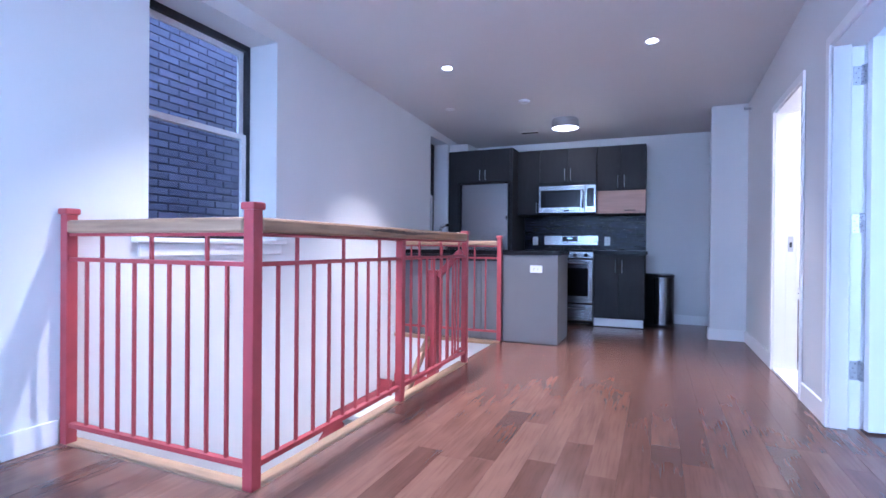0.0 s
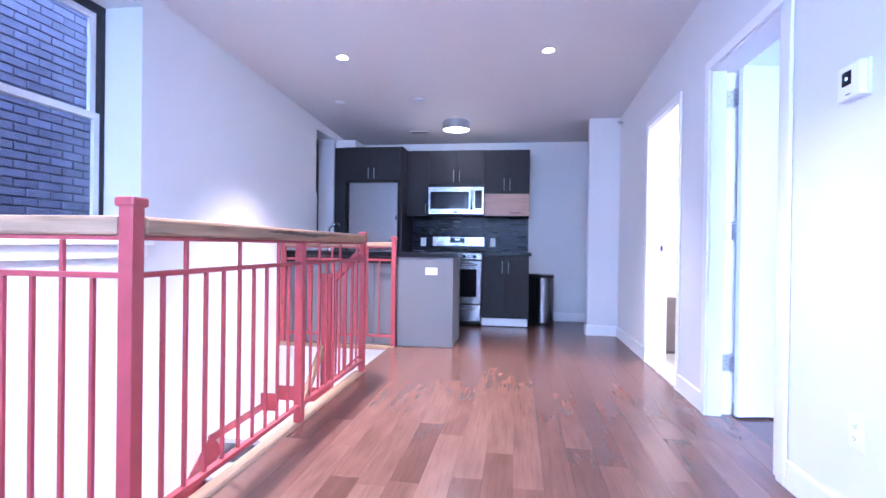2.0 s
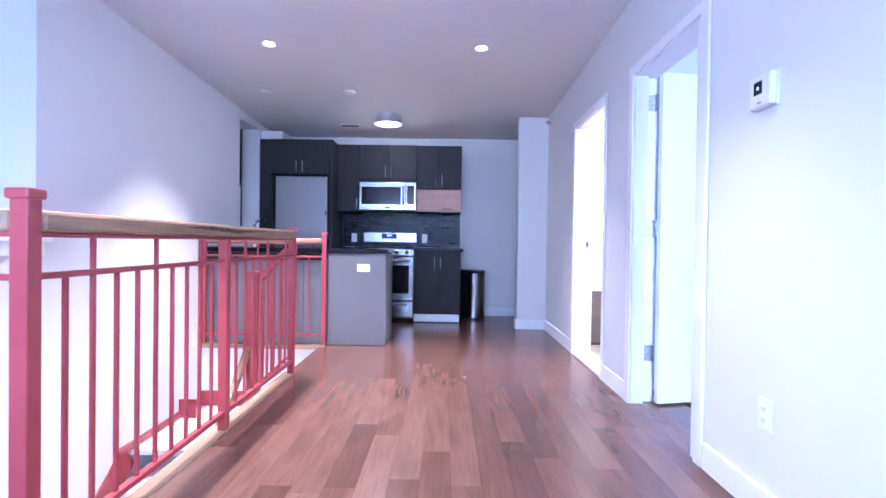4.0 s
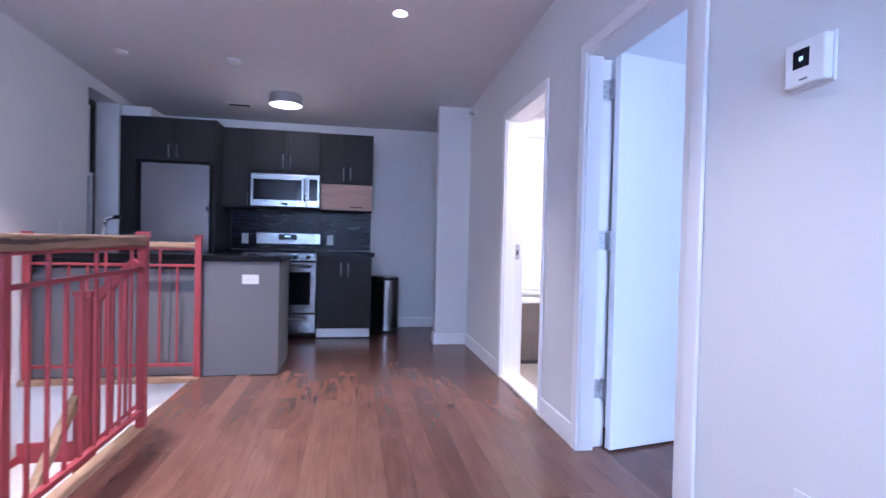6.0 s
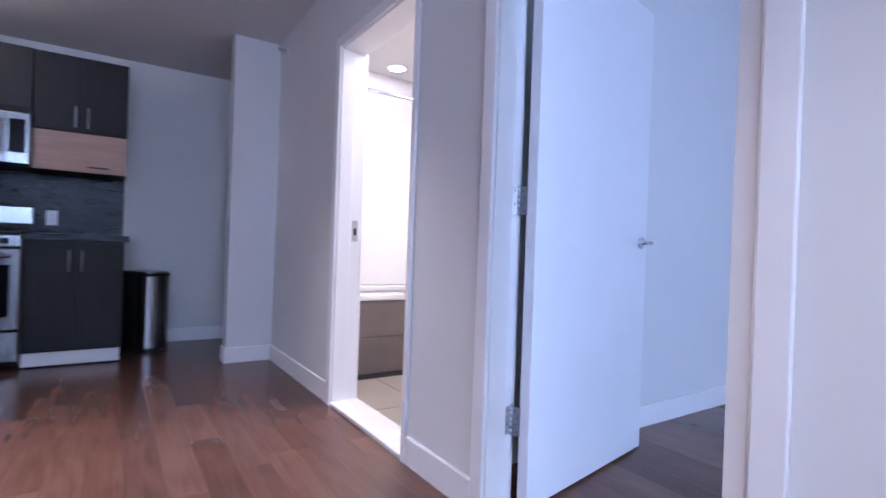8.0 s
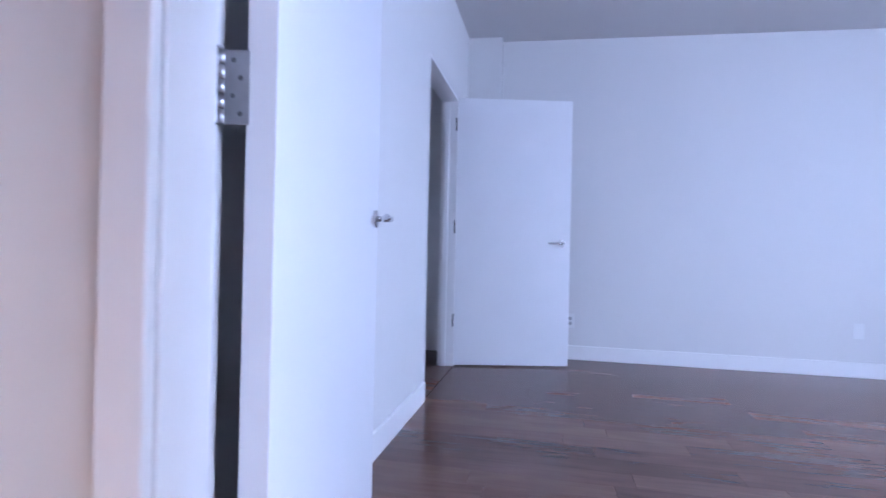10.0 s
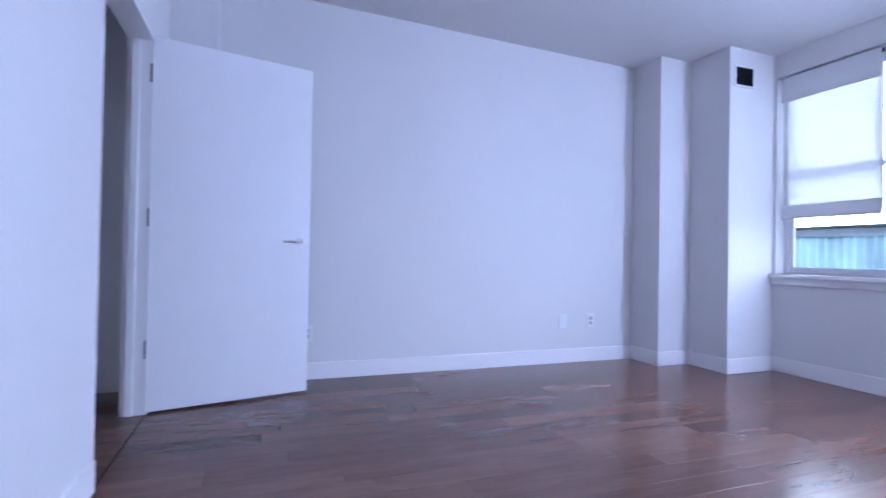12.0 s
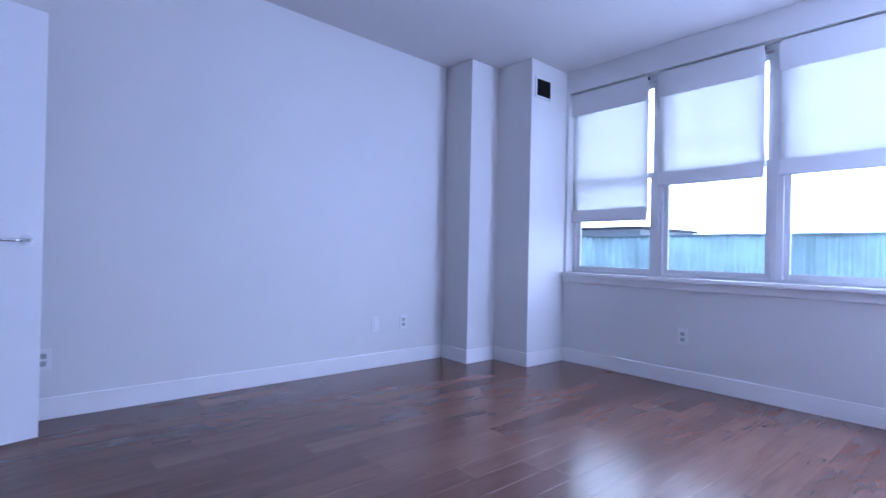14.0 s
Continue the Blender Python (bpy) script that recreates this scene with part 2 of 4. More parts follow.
def mesh_of(bm, name, material, round_=False):
    bmesh.ops.recalc_face_normals(bm, faces=bm.faces)
    me = bpy.data.meshes.new(name)
    bm.to_mesh(me)
    bm.free()
    me.materials.append(material)
    return smooth(me, round_)


def part(name, bm, material, parent=None, label="", round_=False):
    ob = new(name, mesh_of(bm, name, material, round_))
    if parent is not None:
        ob.parent = parent
    if label:
        ob["label"] = label
    return ob


def thing(name, label, category, group="", m=None):
    ob = tagged(new(name), label, category, group)
    if m is not None:
        ob.matrix_basis = m
    return ob


def struct(name, bm, material, label, category):
    return tagged(part(name, bm, material), label, category, kind="structure")


# ---- large structure ----
LX, HX, BX = -2.2, 1.26, 1.40       # stair side wall, hall wall faces
TOP, LOW = 2.85, -2.75
EX = 5.09                           # bedroom end wall

# wall on the stair side, with two deep windows
W1 = (2.06, 3.08, 0.955, 2.45)
W2 = (5.84, 6.40, 0.955, 2.33)
struct("wall_stair_side", boxes(
    (LX - 0.34, LX, YW - 0.2, W1[0], LOW, TOP), (LX - 0.34, LX, W1[0], W1[1], LOW, W1[2]), (LX - 0.34, LX, W1[0], W1[1], W1[3], TOP),
    (LX - 0.34, LX, W1[1], W2[0], LOW, TOP), (LX - 0.34, LX, W2[0], W2[1], LOW, W2[2]), (LX - 0.34, LX, W2[0], W2[1], W2[3], TOP),
    (LX - 0.34, LX, W2[1], YB + 0.15, LOW, TOP)), PAINT, "white painted plaster wall beside the open stairwell", "wall")
struct("wall_kitchen_end", boxes((LX, 2.6, YB, YB + 0.15, -0.3, TOP)), PAINT, "white painted wall behind the kitchen", "wall")
D1 = (2.56, 3.452, 2.045)
D2 = (3.935, 4.80, 2.03)
struct("wall_hall", boxes(
    (HX, BX, YW, D1[0], -0.3, TOP), (HX, BX, D1[0], D1[1], D1[2], TOP), (HX, BX, D1[1], D2[0], -0.3, TOP),
    (HX, BX, D2[0], D2[1], D2[2], TOP), (HX, BX, D2[1], 6.17, -0.3, TOP), (HX, BX, D1[0], D1[1], -0.3, -0.02), (HX, BX, D2[0], D2[1], -0.3, -0.02)),
    PAINT, "white painted partition wall with two doorways", "wall")
struct("wall_stub", boxes((0.93, HX, 6.05, 6.17, -0.02, TOP)), PAINT, "white painted wall end standing out beside the passage", "wall")
struct("wall_passage_end", boxes((2.6, 2.72, 6.05, YB, -0.02, TOP)), PAINT, "plain white wall closing the passage", "wall")
CX = (3.636, 4.56)
struct("wall_closet", boxes(
    (BX, CX[0], 3.70, 3.82, -0.02, TOP), (CX[0], CX[1], 3.70, 3.82, 2.03, TOP), (CX[1], EX + 0.15, 3.70, 3.82, -0.02, TOP)),
    PAINT, "white painted bedroom wall with a closet doorway", "wall")
struct("wall_closet_inner", boxes((2.95, 3.05, 3.82, 6.05, -0.02, TOP), (3.05, EX, 4.55, 4.67, -0.02, TOP)), PAINT, "plain closet and bathroom walls", "wall")
struct("wall_bath_end", boxes((BX, 2.95, 6.05, 6.17, -0.02, TOP)), WTILE, "glossy white tiled wall behind the bathtub", "wall")
struct("wall_bedroom_end", boxes((EX, EX + 0.15, YW - 0.2, 3.70, -0.3, TOP), (EX, EX + 0.15, 3.82, 4.67, -0.02, TOP)), PAINT, "white painted bedroom wall", "wall")
struct("wall_pilaster", boxes((4.99, EX, 3.42, 3.70, -0.02, TOP)), PAINT, "shallow white painted pier in the bedroom corner", "wall")
struct("wall_pier", boxes((4.764, EX, YW, 0.04, -0.02, TOP)), PAINT, "white painted boxed-in pier", "wall")
struct("wall_pier_vent", boxes((4.387, 4.764, YW, -0.284, -0.02, TOP)), PAINT, "white painted boxed-in pier carrying an air grille", "wall")
BW = (1.44, 4.36, 0.78, 2.36)
LW = (-1.85, 0.85, 0.78, 2.385)
struct("wall_window_side", boxes(
    (LX, LW[0], YW - 0.2, YW, -0.3, TOP), (LW[0], LW[1], YW - 0.2, YW, -0.3, LW[2]), (LW[0], LW[1], YW - 0.2, YW, LW[3], TOP),
    (LW[1], BW[0], YW - 0.2, YW, -0.3, TOP), (BW[0], BW[1], YW - 0.2, YW, -0.3, BW[2]), (BW[0], BW[1], YW - 0.2, YW, BW[3], TOP),
    (BW[1], EX, YW - 0.2, YW, -0.3, TOP)), PAINT, "white painted outer wall under a row of windows", "wall")

# stairwell below the floor
SX, SY0, SY1 = -1.085, 1.69, 4.95
struct("wall_stairwell", boxes(
    (LX, SX + 0.1, SY0 - 0.1, SY0, LOW, -0.03), (SX, SX + 0.1, SY0, SY1, LOW, -0.03), (LX, SX + 0.1, SY1, SY1 + 0.1, LOW, -0.03)),
    PAINT, "white painted stairwell walls below the floor", "wall")
struct("floor_lower", boxes((LX, SX, SY0, SY1, LOW - 0.1, LOW)), SUB, "dark wooden floor at the foot of the stairs", "floor")


def sloped(x0, x1, y0, y1, f, th=0.08):
    bm = box(bmesh.new(), x0, x1, y0, y1, 0, th)
    for v in bm.verts:
        v.co.z += f(v.co.y)
    return bm


struct("ceiling_living", sloped(LX - 0.02, HX + 0.02, YW - 0.05, YB + 0.02, ceil_z), CEIL, "smooth white painted ceiling", "ceiling")
struct("ceiling_passage", sloped(HX + 0.021, 2.62, 6.15, YB + 0.02, ceil_z), CEIL, "smooth white painted passage ceiling", "ceiling")
struct("ceiling_bedroom", sloped(BX - 0.02, EX + 0.02, YW - 0.05, 3.72, bed_ceil_z), CEIL, "smooth white painted bedroom ceiling", "ceiling")
struct("ceiling_closet", boxes((3.03, EX + 0.02, 3.80, 4.57, 2.5, 2.58)), CEIL, "plain closet ceiling", "ceiling")
struct("ceiling_bath", boxes((BX - 0.02, 2.97, 3.80, 6.07, 2.40, 2.48)), CEIL, "white bathroom ceiling", "ceiling")

# baseboards
BB, BT = 0.115, 0.016


def base_run(name, x0, x1, y0, y1):
    struct(name, boxes((x0, x1, y0, y1, 0, BB), bev=0.003), TRIM, "white painted square-edged baseboard", "baseboard")


base_run("baseboard", HX - BT, HX, YW, D1[0] - 0.065)
base_run("baseboard", HX - BT, HX, D1[1] + 0.008, D2[0] - 0.028)
base_run("baseboard", HX - BT, HX, D2[1] + 0.04, 6.05 - BT)
base_run("baseboard", 0.93 - BT, HX, 6.05 - BT, 6.05)
base_run("baseboard", 0.93 - BT, 0.93, 6.05, 6.17)
base_run("baseboard", 0.31, 2.6, YB - BT, YB)
base_run("baseboard", LX, LX + BT, YW, 1.60)
base_run("baseboard", BX, CX[0] - 0.01, 3.70 - BT, 3.70)
base_run("baseboard", CX[1] + 0.05, 4.99 - BT, 3.70 - BT, 3.70)
base_run("baseboard", 4.99 - BT, 4.99, 3.42 - BT, 3.70)
base_run("baseboard", EX - BT, EX, 0.04 + BT, 3.42 - BT)
base_run("baseboard", 4.764 - BT, EX, 0.04, 0.04 + BT)
base_run("baseboard", 4.764 - BT, 4.764, -0.284 + BT, 0.04)
base_run("baseboard", 4.387 - BT, 4.764 - BT, -0.284, -0.284 + BT)
base_run("baseboard", 4.387 - BT, 4.387, YW + BT, -0.284)
base_run("baseboard", BX, 4.387 - BT, YW, YW + BT)
base_run("baseboard", BX, BX + BT, YW + BT, D1[0] - 0.065)


def door_frame(name, y0, y1, top, wn_, wf, sd_, label):
    """Jambs, stops and casings of a doorway in the hall wall; wn_, wf: casing widths on the two sides."""
    root = tagged(new(name), label, "door frame", kind="structure")
    part("jamb", boxes((HX - 0.004, BX + 0.004, y1 - 0.018, y1 + 0.0, 0, top), bev=0.002), TRIM, root)
    part("jamb", boxes((HX - 0.004, BX + 0.004, y0, y0 + 0.018, 0, top), bev=0.002), TRIM, root)
    part("head", boxes((HX - 0.004, BX + 0.004, y0 + 0.018, y1 - 0.018, top - 0.018, top), bev=0.002), TRIM, root)
    part("stop", boxes((HX - 0.003, HX + 0.078, y1 - 0.018 - sd_, y1 - 0.0185, 0, top - 0.018), bev=0.003), TRIM, root)
    part("stop", boxes((HX - 0.003, HX + 0.078, y0 + 0.0185, y0 + 0.018 + sd_, 0, top - 0.018), bev=0.003), TRIM, root)
    for xa, xb in ((HX - 0.02, HX - 0.0045), (BX + 0.0045, BX + 0.02)):
        part("casing", boxes((xa, xb, y1 - 0.014 - (sd_ if xa < HX else 0), y1 + wf, 0, top + 0.045), bev=0.004), TRIM, root)
        part("casing", boxes((xa, xb, y0 - wn_, y0 + 0.008, 0, top + 0.045), bev=0.004), TRIM, root)
        part("head_casing", boxes((xa, xb, y0 + 0.008, y1 - 0.014 - (sd_ if xa < HX else 0), top - 0.01, top + 0.045), bev=0.004), TRIM, root)
    return root


door_frame("door_frame_1", D1[0], D1[1], D1[2], 0.06, 0.003, 0.045, "white painted wooden frame of the bedroom doorway")
fr2 = door_frame("door_frame_2", D2[0], D2[1], D2[2], 0.025, 0.035, 0.012, "white painted wooden frame of the bathroom doorway")
part("strike_plate", boxes((HX + 0.09, HX + 0.125, D2[1] - 0.021, D2[1] - 0.0185, 0.93, 1.05), bev=0.001), NICKEL, fr2, "satin metal strike plate")
part("strike_hole", boxes((HX + 0.10, HX + 0.115, D2[1] - 0.0225, D2[1] - 0.0205, 0.965, 1.005)), BLACK, fr2)
fr3 = tagged(new("door_frame_3"), "grey-shadowed white frame of the closet doorway", "door frame", kind="structure")
part("jamb", boxes((CX[0], CX[0] + 0.018, 3.697, 3.823, 0, 2.03), bev=0.002), TRIM, fr3)
part("jamb", boxes((CX[1] - 0.018, CX[1], 3.697, 3.823, 0, 2.03), bev=0.002), TRIM, fr3)
part("head", boxes((CX[0] + 0.018, CX[1] - 0.018, 3.697, 3.823, 2.012, 2.03), bev=0.002), TRIM, fr3)
part("stop", boxes((CX[1] - 0.03, CX[1] - 0.018, 3.76, 3.80, 0, 2.012), bev=0.002), TRIM, fr3)


def hinge(parent, p, along, out, black=False):
    """A butt hinge: two plates, knuckle and screws, at p; along: the leaf plate's direction, out: the frame plate's."""
    mt = BLACK if black else NICKEL
    a, o = Vector(along), Vector(out)
    p = Vector(p)
    up = Vector((0, 0, 1))

    def plate(d):
        n = d.cross(up).normalized()
        bm = box(bmesh.new(), 0.004, 0.04, -0.0015, 0.0015, -0.05, 0.05, 0.001)
        m = Matrix((d, n, up)).transposed().to_4x4()
        m.translation = p
        bm.transform(m)
        return bm

    h = part("hinge", plate(a), mt, parent, "black hinge" if black else "shiny steel butt hinge")
    part("frame_plate", plate(o), mt, h)
    bm = bmesh.new()
    for k in range(5):
        cyl(bm, p + up * (-0.05 + 0.02 * k + 0.0008), p + up * (-0.05 + 0.02 * (k + 1) - 0.0008), 0.0068, 12)
    cyl(bm, p + up * 0.05, p + up * 0.055, 0.005, 10)
    part("knuckle", bm, mt, h, round_=True)
    for d in (a, o):
        n = d.cross(up).normalized()
        bm = bmesh.new()
        for k, z in enumerate((-0.036, -0.012, 0.012, 0.036)):
            c = p + d * (0.018 if k % 2 else 0.028) + up * z
            cyl(bm, c - n * 0.0024, c + n * 0.0024, 0.0035, 8)
        part("screw", bm, GPLASTIC, h)


def lever(parent, p, normal, toward):
    """A round rose with a lever handle."""
    p, n, d = Vector(p), Vector(normal), Vector(toward)
    bm = cyl(bmesh.new(), p, p + n * 0.009, 0.026, 24)
    h = part("handle", bm, CHROME, parent, "polished chrome lever handle", True)
    part("lever", tube([p + n * 0.008, p + n * 0.05, p + n * 0.052 + d * 0.115], 0.0085), CHROME, h, round_=True)


def door_leaf(name, hinge_pt, angle, width, label, lever_z, flip, black=False):
    """A flush door hinged at the origin of its own axes, running along its +x."""
    root = tagged(new(name), label, "door", kind="structure")
    root.matrix_basis = Matrix.Translation(hinge_pt) @ Matrix.Rotation(radians(angle), 4, "Z")
    y0, y1 = (0, 0.042) if flip > 0 else (-0.042, 0)
    part("leaf", boxes((0.003, width, y0, y1, 0.012, 2.042), bev=0.002), DOORW, root)
    for s, yy in ((-1, y0), (1, y1)):
        lever(root, (width - 0.065, yy, lever_z), (0, s, 0), (-1, 0, 0))
    part("latch_plate", boxes((width - 0.001, width + 0.002, y0 + 0.009, y1 - 0.009, lever_z - 0.028, lever_z + 0.028)), NICKEL, root)
    return root


d1 = door_leaf("door_1", (1.410, 3.352, 0), 10.8, 0.897, "white flush bedroom door standing open on steel hinges", 0.966, 1)
d1i = d1.matrix_basis.inverted()
for hz in (0.31, 1.088, 1.87):
    hinge(d1, (-0.001, 0.076, hz), (0.02, -1.0, 0), (-0.986, 0.168, 0))
d2 = door_leaf("door_2", (4.545, 3.70, 0), -76, 0.88, "white flush closet door standing open into the bedroom", 0.95, 1, True)
for hz in (0.35, 1.06, 1.84):
    hinge(d2, (-0.008, 0.004, hz), (0.25, 0.96, 0), (-0.24, 0.97, 0), True)

# marble saddle and bathroom
struct("saddle", boxes((HX - 0.01, BX + 0.02, D2[0] + 0.018, D2[1] - 0.018, -0.02, 0.018), bev=0.004), MARBLE, "white marble door saddle", "threshold")
bf = struct("floor_bath", boxes((BX + 0.02, 2.95, 3.82, 5.30, -0.03, 0.0)), GROUT, "beige stone tiled bathroom floor", "floor")
tm = mesh_of(boxes((0.002, 0.298, 0.002, 0.598, 0.0, 0.008), bev=0.002), "tile", BTILE)
for i in range(5):
    for j in range(2):
        o = new("tile", tm)
        o.parent = bf
        o.location = (BX + 0.022 + 0.3 * i, 3.82 + 0.6 * j + (0.14 if i % 2 else 0.14), 0)
tub = thing("bathtub", "white bathtub behind a taupe tiled apron", "bathtub")
part("apron", boxes((BX + 0.002, 2.948, 5.31, 5.36, 0, 0.52)), GROUT, tub)
tm = mesh_of(boxes((0.002, 0.598, -0.012, 0, 0.002, 0.258), bev=0.002), "tile", TUBT)
for i in range(2):
    for j in range(2):
        o = new("tile", tm)
        o.parent = tub
        o.location = ((BX + 0.004, 2.2)[i], 5.31, 0.26 * j)
        o.scale = ((1.32, 1.24)[i], 1, 1)
part("rim", boxes((BX + 0.002, 2.948, 5.285, 5.40, 0.52, 0.565), (BX + 0.002, 2.948, 5.95, 6.05, 0.52, 0.565), (BX + 0.002, 1.5, 5.40, 5.95, 0.52, 0.565), (2.85, 2.948, 5.40, 5.95, 0.52, 0.565), bev=0.01), TUBW, tub)
part("basin", boxes((1.5, 2.85, 5.40, 5.95, 0.1, 0.16), (1.49, 1.5, 5.36, 5.95, 0.1, 0.52), (2.85, 2.86, 5.36, 5.95, 0.1, 0.52)), TUBW, tub)
rod = thing("shower_rod", "straight chrome shower curtain rod over the bathtub", "shower rod")
part("rod", cyl(bmesh.new(), (BX + 0.01, 5.36, 2.012), (2.945, 5.36, 2.012), 0.0125, 16), CHROME, rod, round_=True)
for x in (BX + 0.001, 2.936):
    part("flange", cyl(bmesh.new(), (x, 5.36, 2.012), (x + 0.012, 5.36, 2.012), 0.03, 20), CHROME, rod)
sd = thing("tub_surround", "glossy white wall panel around the bathtub", "wall panel")
part("panel", boxes((BX + 0.002, 2.948, 6.03, 6.048, 0.57, 2.0), bev=0.004), TUBW, sd)
part("panel", boxes((BX + 0.002, BX + 0.018, 5.40, 6.028, 0.57, 2.0), bev=0.004), TUBW, sd)
part("panel", boxes((2.93, 2.948, 5.40, 6.028, 0.57, 2.0), bev=0.004), TUBW, sd)


def downlight(x, y, z, label, r=0.042):
    t = thing("recessed_downlight", label, "downlight", "recessed ceiling lights", pose(x, y, z))
    bm = bmesh.new()
    bmesh.ops.create_cone(bm, cap_ends=False, segments=32, radius1=r + 0.012, radius2=r, depth=0.006, matrix=Matrix.Translation((0, 0, -0.003)))
    bmesh.ops.create_cone(bm, cap_ends=False, segments=32, radius1=r, radius2=r - 0.006, depth=0.006, matrix=Matrix.Translation((0, 0, -0.003)))
    part("trim_ring", bm, WPLASTIC, t)
    part("lens", cyl(bmesh.new(), (0, 0, -0.004), (0, 0, -0.001), r - 0.004, 32), DOWNGLOW, t, "glowing lens")
    return t


for dx, dy in DOWN:
    downlight(dx, dy, ceil_z(dy), "small round recessed ceiling light, switched on")
downlight(2.16, 5.83, 2.40, "round recessed bathroom ceiling light, switched on", 0.07)

# ---- stair railing ----
RX = -1.035


def post(parent, x, y, z0, z1, w=0.05, cap=True):
    p = part("post", boxes((x - w / 2, x + w / 2, y - w / 2, y + w / 2, z0, z1), bev=0.003), RED, parent)
    if cap:
        part("cap", boxes((x - w / 2 - 0.009, x + w / 2 + 0.009, y - w / 2 - 0.009, y + w / 2 + 0.009, z1 - 0.012, z1 + 0.018), bev=0.007), RED, p)


def rail_run(parent, p0, p1, n, z_low=0.09, z_mid=0.872, z_top=0.988, tall=3):
    """Level bars and square balusters between two posts; every tall-th baluster reaches the handrail."""
    a, b = Vector((*p0, 0)), Vector((*p1, 0))
    d = (b - a).normalized()
    a, b = a + d * 0.024, b - d * 0.024
    for nm, z, h in (("bottom_rail", z_low, 0.022), ("mid_rail", z_mid, 0.018), ("top_plate", z_top, 0.014)):
        part(nm, beam(a + Vector((0, 0, z)), b + Vector((0, 0, z)), 0.03, h, 0.002), RED, parent)
    low = mesh_of(boxes((-0.007, 0.007, -0.007, 0.007, z_low + 0.011, z_mid - 0.009), bev=0.0015), "baluster", RED)
    high = mesh_of(boxes((-0.007, 0.007, -0.007, 0.007, z_low + 0.011, z_top - 0.007), bev=0.0015), "baluster", RED)
    for i in range(n):
        q = a.lerp(b, (i + 1) / (n + 1))
        o = new("baluster", high if i % tall == 1 else low)
        o.parent = parent
        o.location = q


guard = thing("stair_railing", "red enamelled steel railing with an oak handrail round the stairwell", "railing")
Y0, YC, YD, YE = 1.632, 2.855, 3.98, 5.0
XB = -2.165
post(guard, RX, Y0, 0, 1.095)
post(guard, XB, Y0, 0, 1.095)
post(guard, RX, YC, 0, 0.985, 0.045, False)
post(guard, RX, YD, 0, 1.06, 0.045)
rail_run(guard, (XB, Y0), (RX, Y0), 9)
rail_run(guard, (RX, Y0), (RX, YC), 9)
rail_run(guard, (RX, YC), (RX, YD), 8)
part("handrail", boxes((XB + 0.025, RX - 0.025, Y0 - 0.03, Y0 + 0.03, 0.995, 1.056), bev=0.012), OAKX, guard, "worn oak handrail")
part("handrail", boxes((RX - 0.03, RX + 0.03, Y0 + 0.025, YD - 0.022, 0.995, 1.056), bev=0.012), OAK, guard, "worn oak handrail")
bm = bmesh.new()
rs = random.Random(9)
edge = []
for k in range(41):                # a ragged streak of painted shade, tapering at both ends
    u = k / 40
    wid = min(1.0, u * 5, (1 - u) * 2.2) ** 0.7
    mid = 1.031 + 0.004 * math.sin(u * 9)
    edge.append([bm.verts.new((RX + 0.0304, 2.42 + 1.0 * u, mid + sg * wid * rs.uniform(0.006, 0.012))) for sg in (-1, 1)])
for (a0, a1), (b0, b1) in zip(edge, edge[1:]):
    bm.faces.new((a0, b0, b1, a1))
part("dark_stain", bm, SHADEWOOD, guard, "dark streak painted in for shade")
guard2 = thing("stair_railing", "short red steel railing with an oak handrail behind the kitchen peninsula", "railing")
post(guard2, RX, YE - 0.03, 0, 1.045, 0.042)
post(guard2, XB, YE - 0.03, 0, 1.045, 0.042)
rail_run(guard2, (RX, YE - 0.03), (XB, YE - 0.03), 8, 0.10, 0.836, 0.955, 3)
part("handrail", boxes((XB + 0.02, RX - 0.02, YE - 0.058, YE - 0.002, 0.9625, 1.01), bev=0.011), OAKX, guard2, "oak handrail")

# curb boards round the opening
struct("trim_stair_edge", boxes((RX - 0.06, RX + 0.024, Y0 + 0.06, YD + 0.03, -0.028, 0.003), bev=0.004), OAK, "light oak nosing board along the stairwell", "trim")
struct("trim_stair_edge_front", boxes((LX, RX + 0.024, Y0 - 0.024, Y0 + 0.06, -0.028, 0.003), bev=0.004), OAKX, "light oak nosing board across the stairwell head", "trim")
struct("trim_stair_edge_back", boxes((LX, RX + 0.02, YE - 0.075, YE - 0.005, -0.028, 0.012), bev=0.004), OAKX, "light oak nosing board in front of the peninsula", "trim")

# stair: two winders from the hall, a landing, and a flight down
LZ = -0.57
stair = thing("staircase", "red steel staircase with pale treads and an oak handrail going down", "staircase")
TREAD = mat("pale_tread", (0.62, 0.60, 0.58), 0.6, vary=0.06, scale=8)
part("landing", boxes((LX + 0.002, -1.56, 3.93, SY1 - 0.002, LZ - 0.04, LZ), bev=0.003), TREAD, stair)
for k, (xa, xb) in enumerate(((-1.32, SX - 0.002), (-1.56, -1.32))):
    zt = -0.19 * (k + 1)
    part("tread", boxes((xa, xb, 3.99, SY1 - 0.002, zt - 0.04, zt), bev=0.004), TREAD, stair)
    part("riser", boxes((xb - 0.014, xb - 0.002, 3.99, SY1 - 0.004, zt + 0.001, zt + 0.15)), TREAD, stair)
part("skirt", boxes((LX + 0.004, -1.33, SY1 - 0.022, SY1 - 0.004, LZ, LZ + 0.14), bev=0.002), RED, stair, "red steel skirt")
part("skirt", boxes((LX + 0.003, LX + 0.02, 3.80, SY1 - 0.024, LZ, LZ + 0.06), bev=0.002), RED, stair, "red steel skirt")
part("skirt", boxes((LX + 0.003, LX + 0.15, 4.60, 4.615, LZ, LZ + 0.16), bev=0.002), RED, stair, "red steel plate")
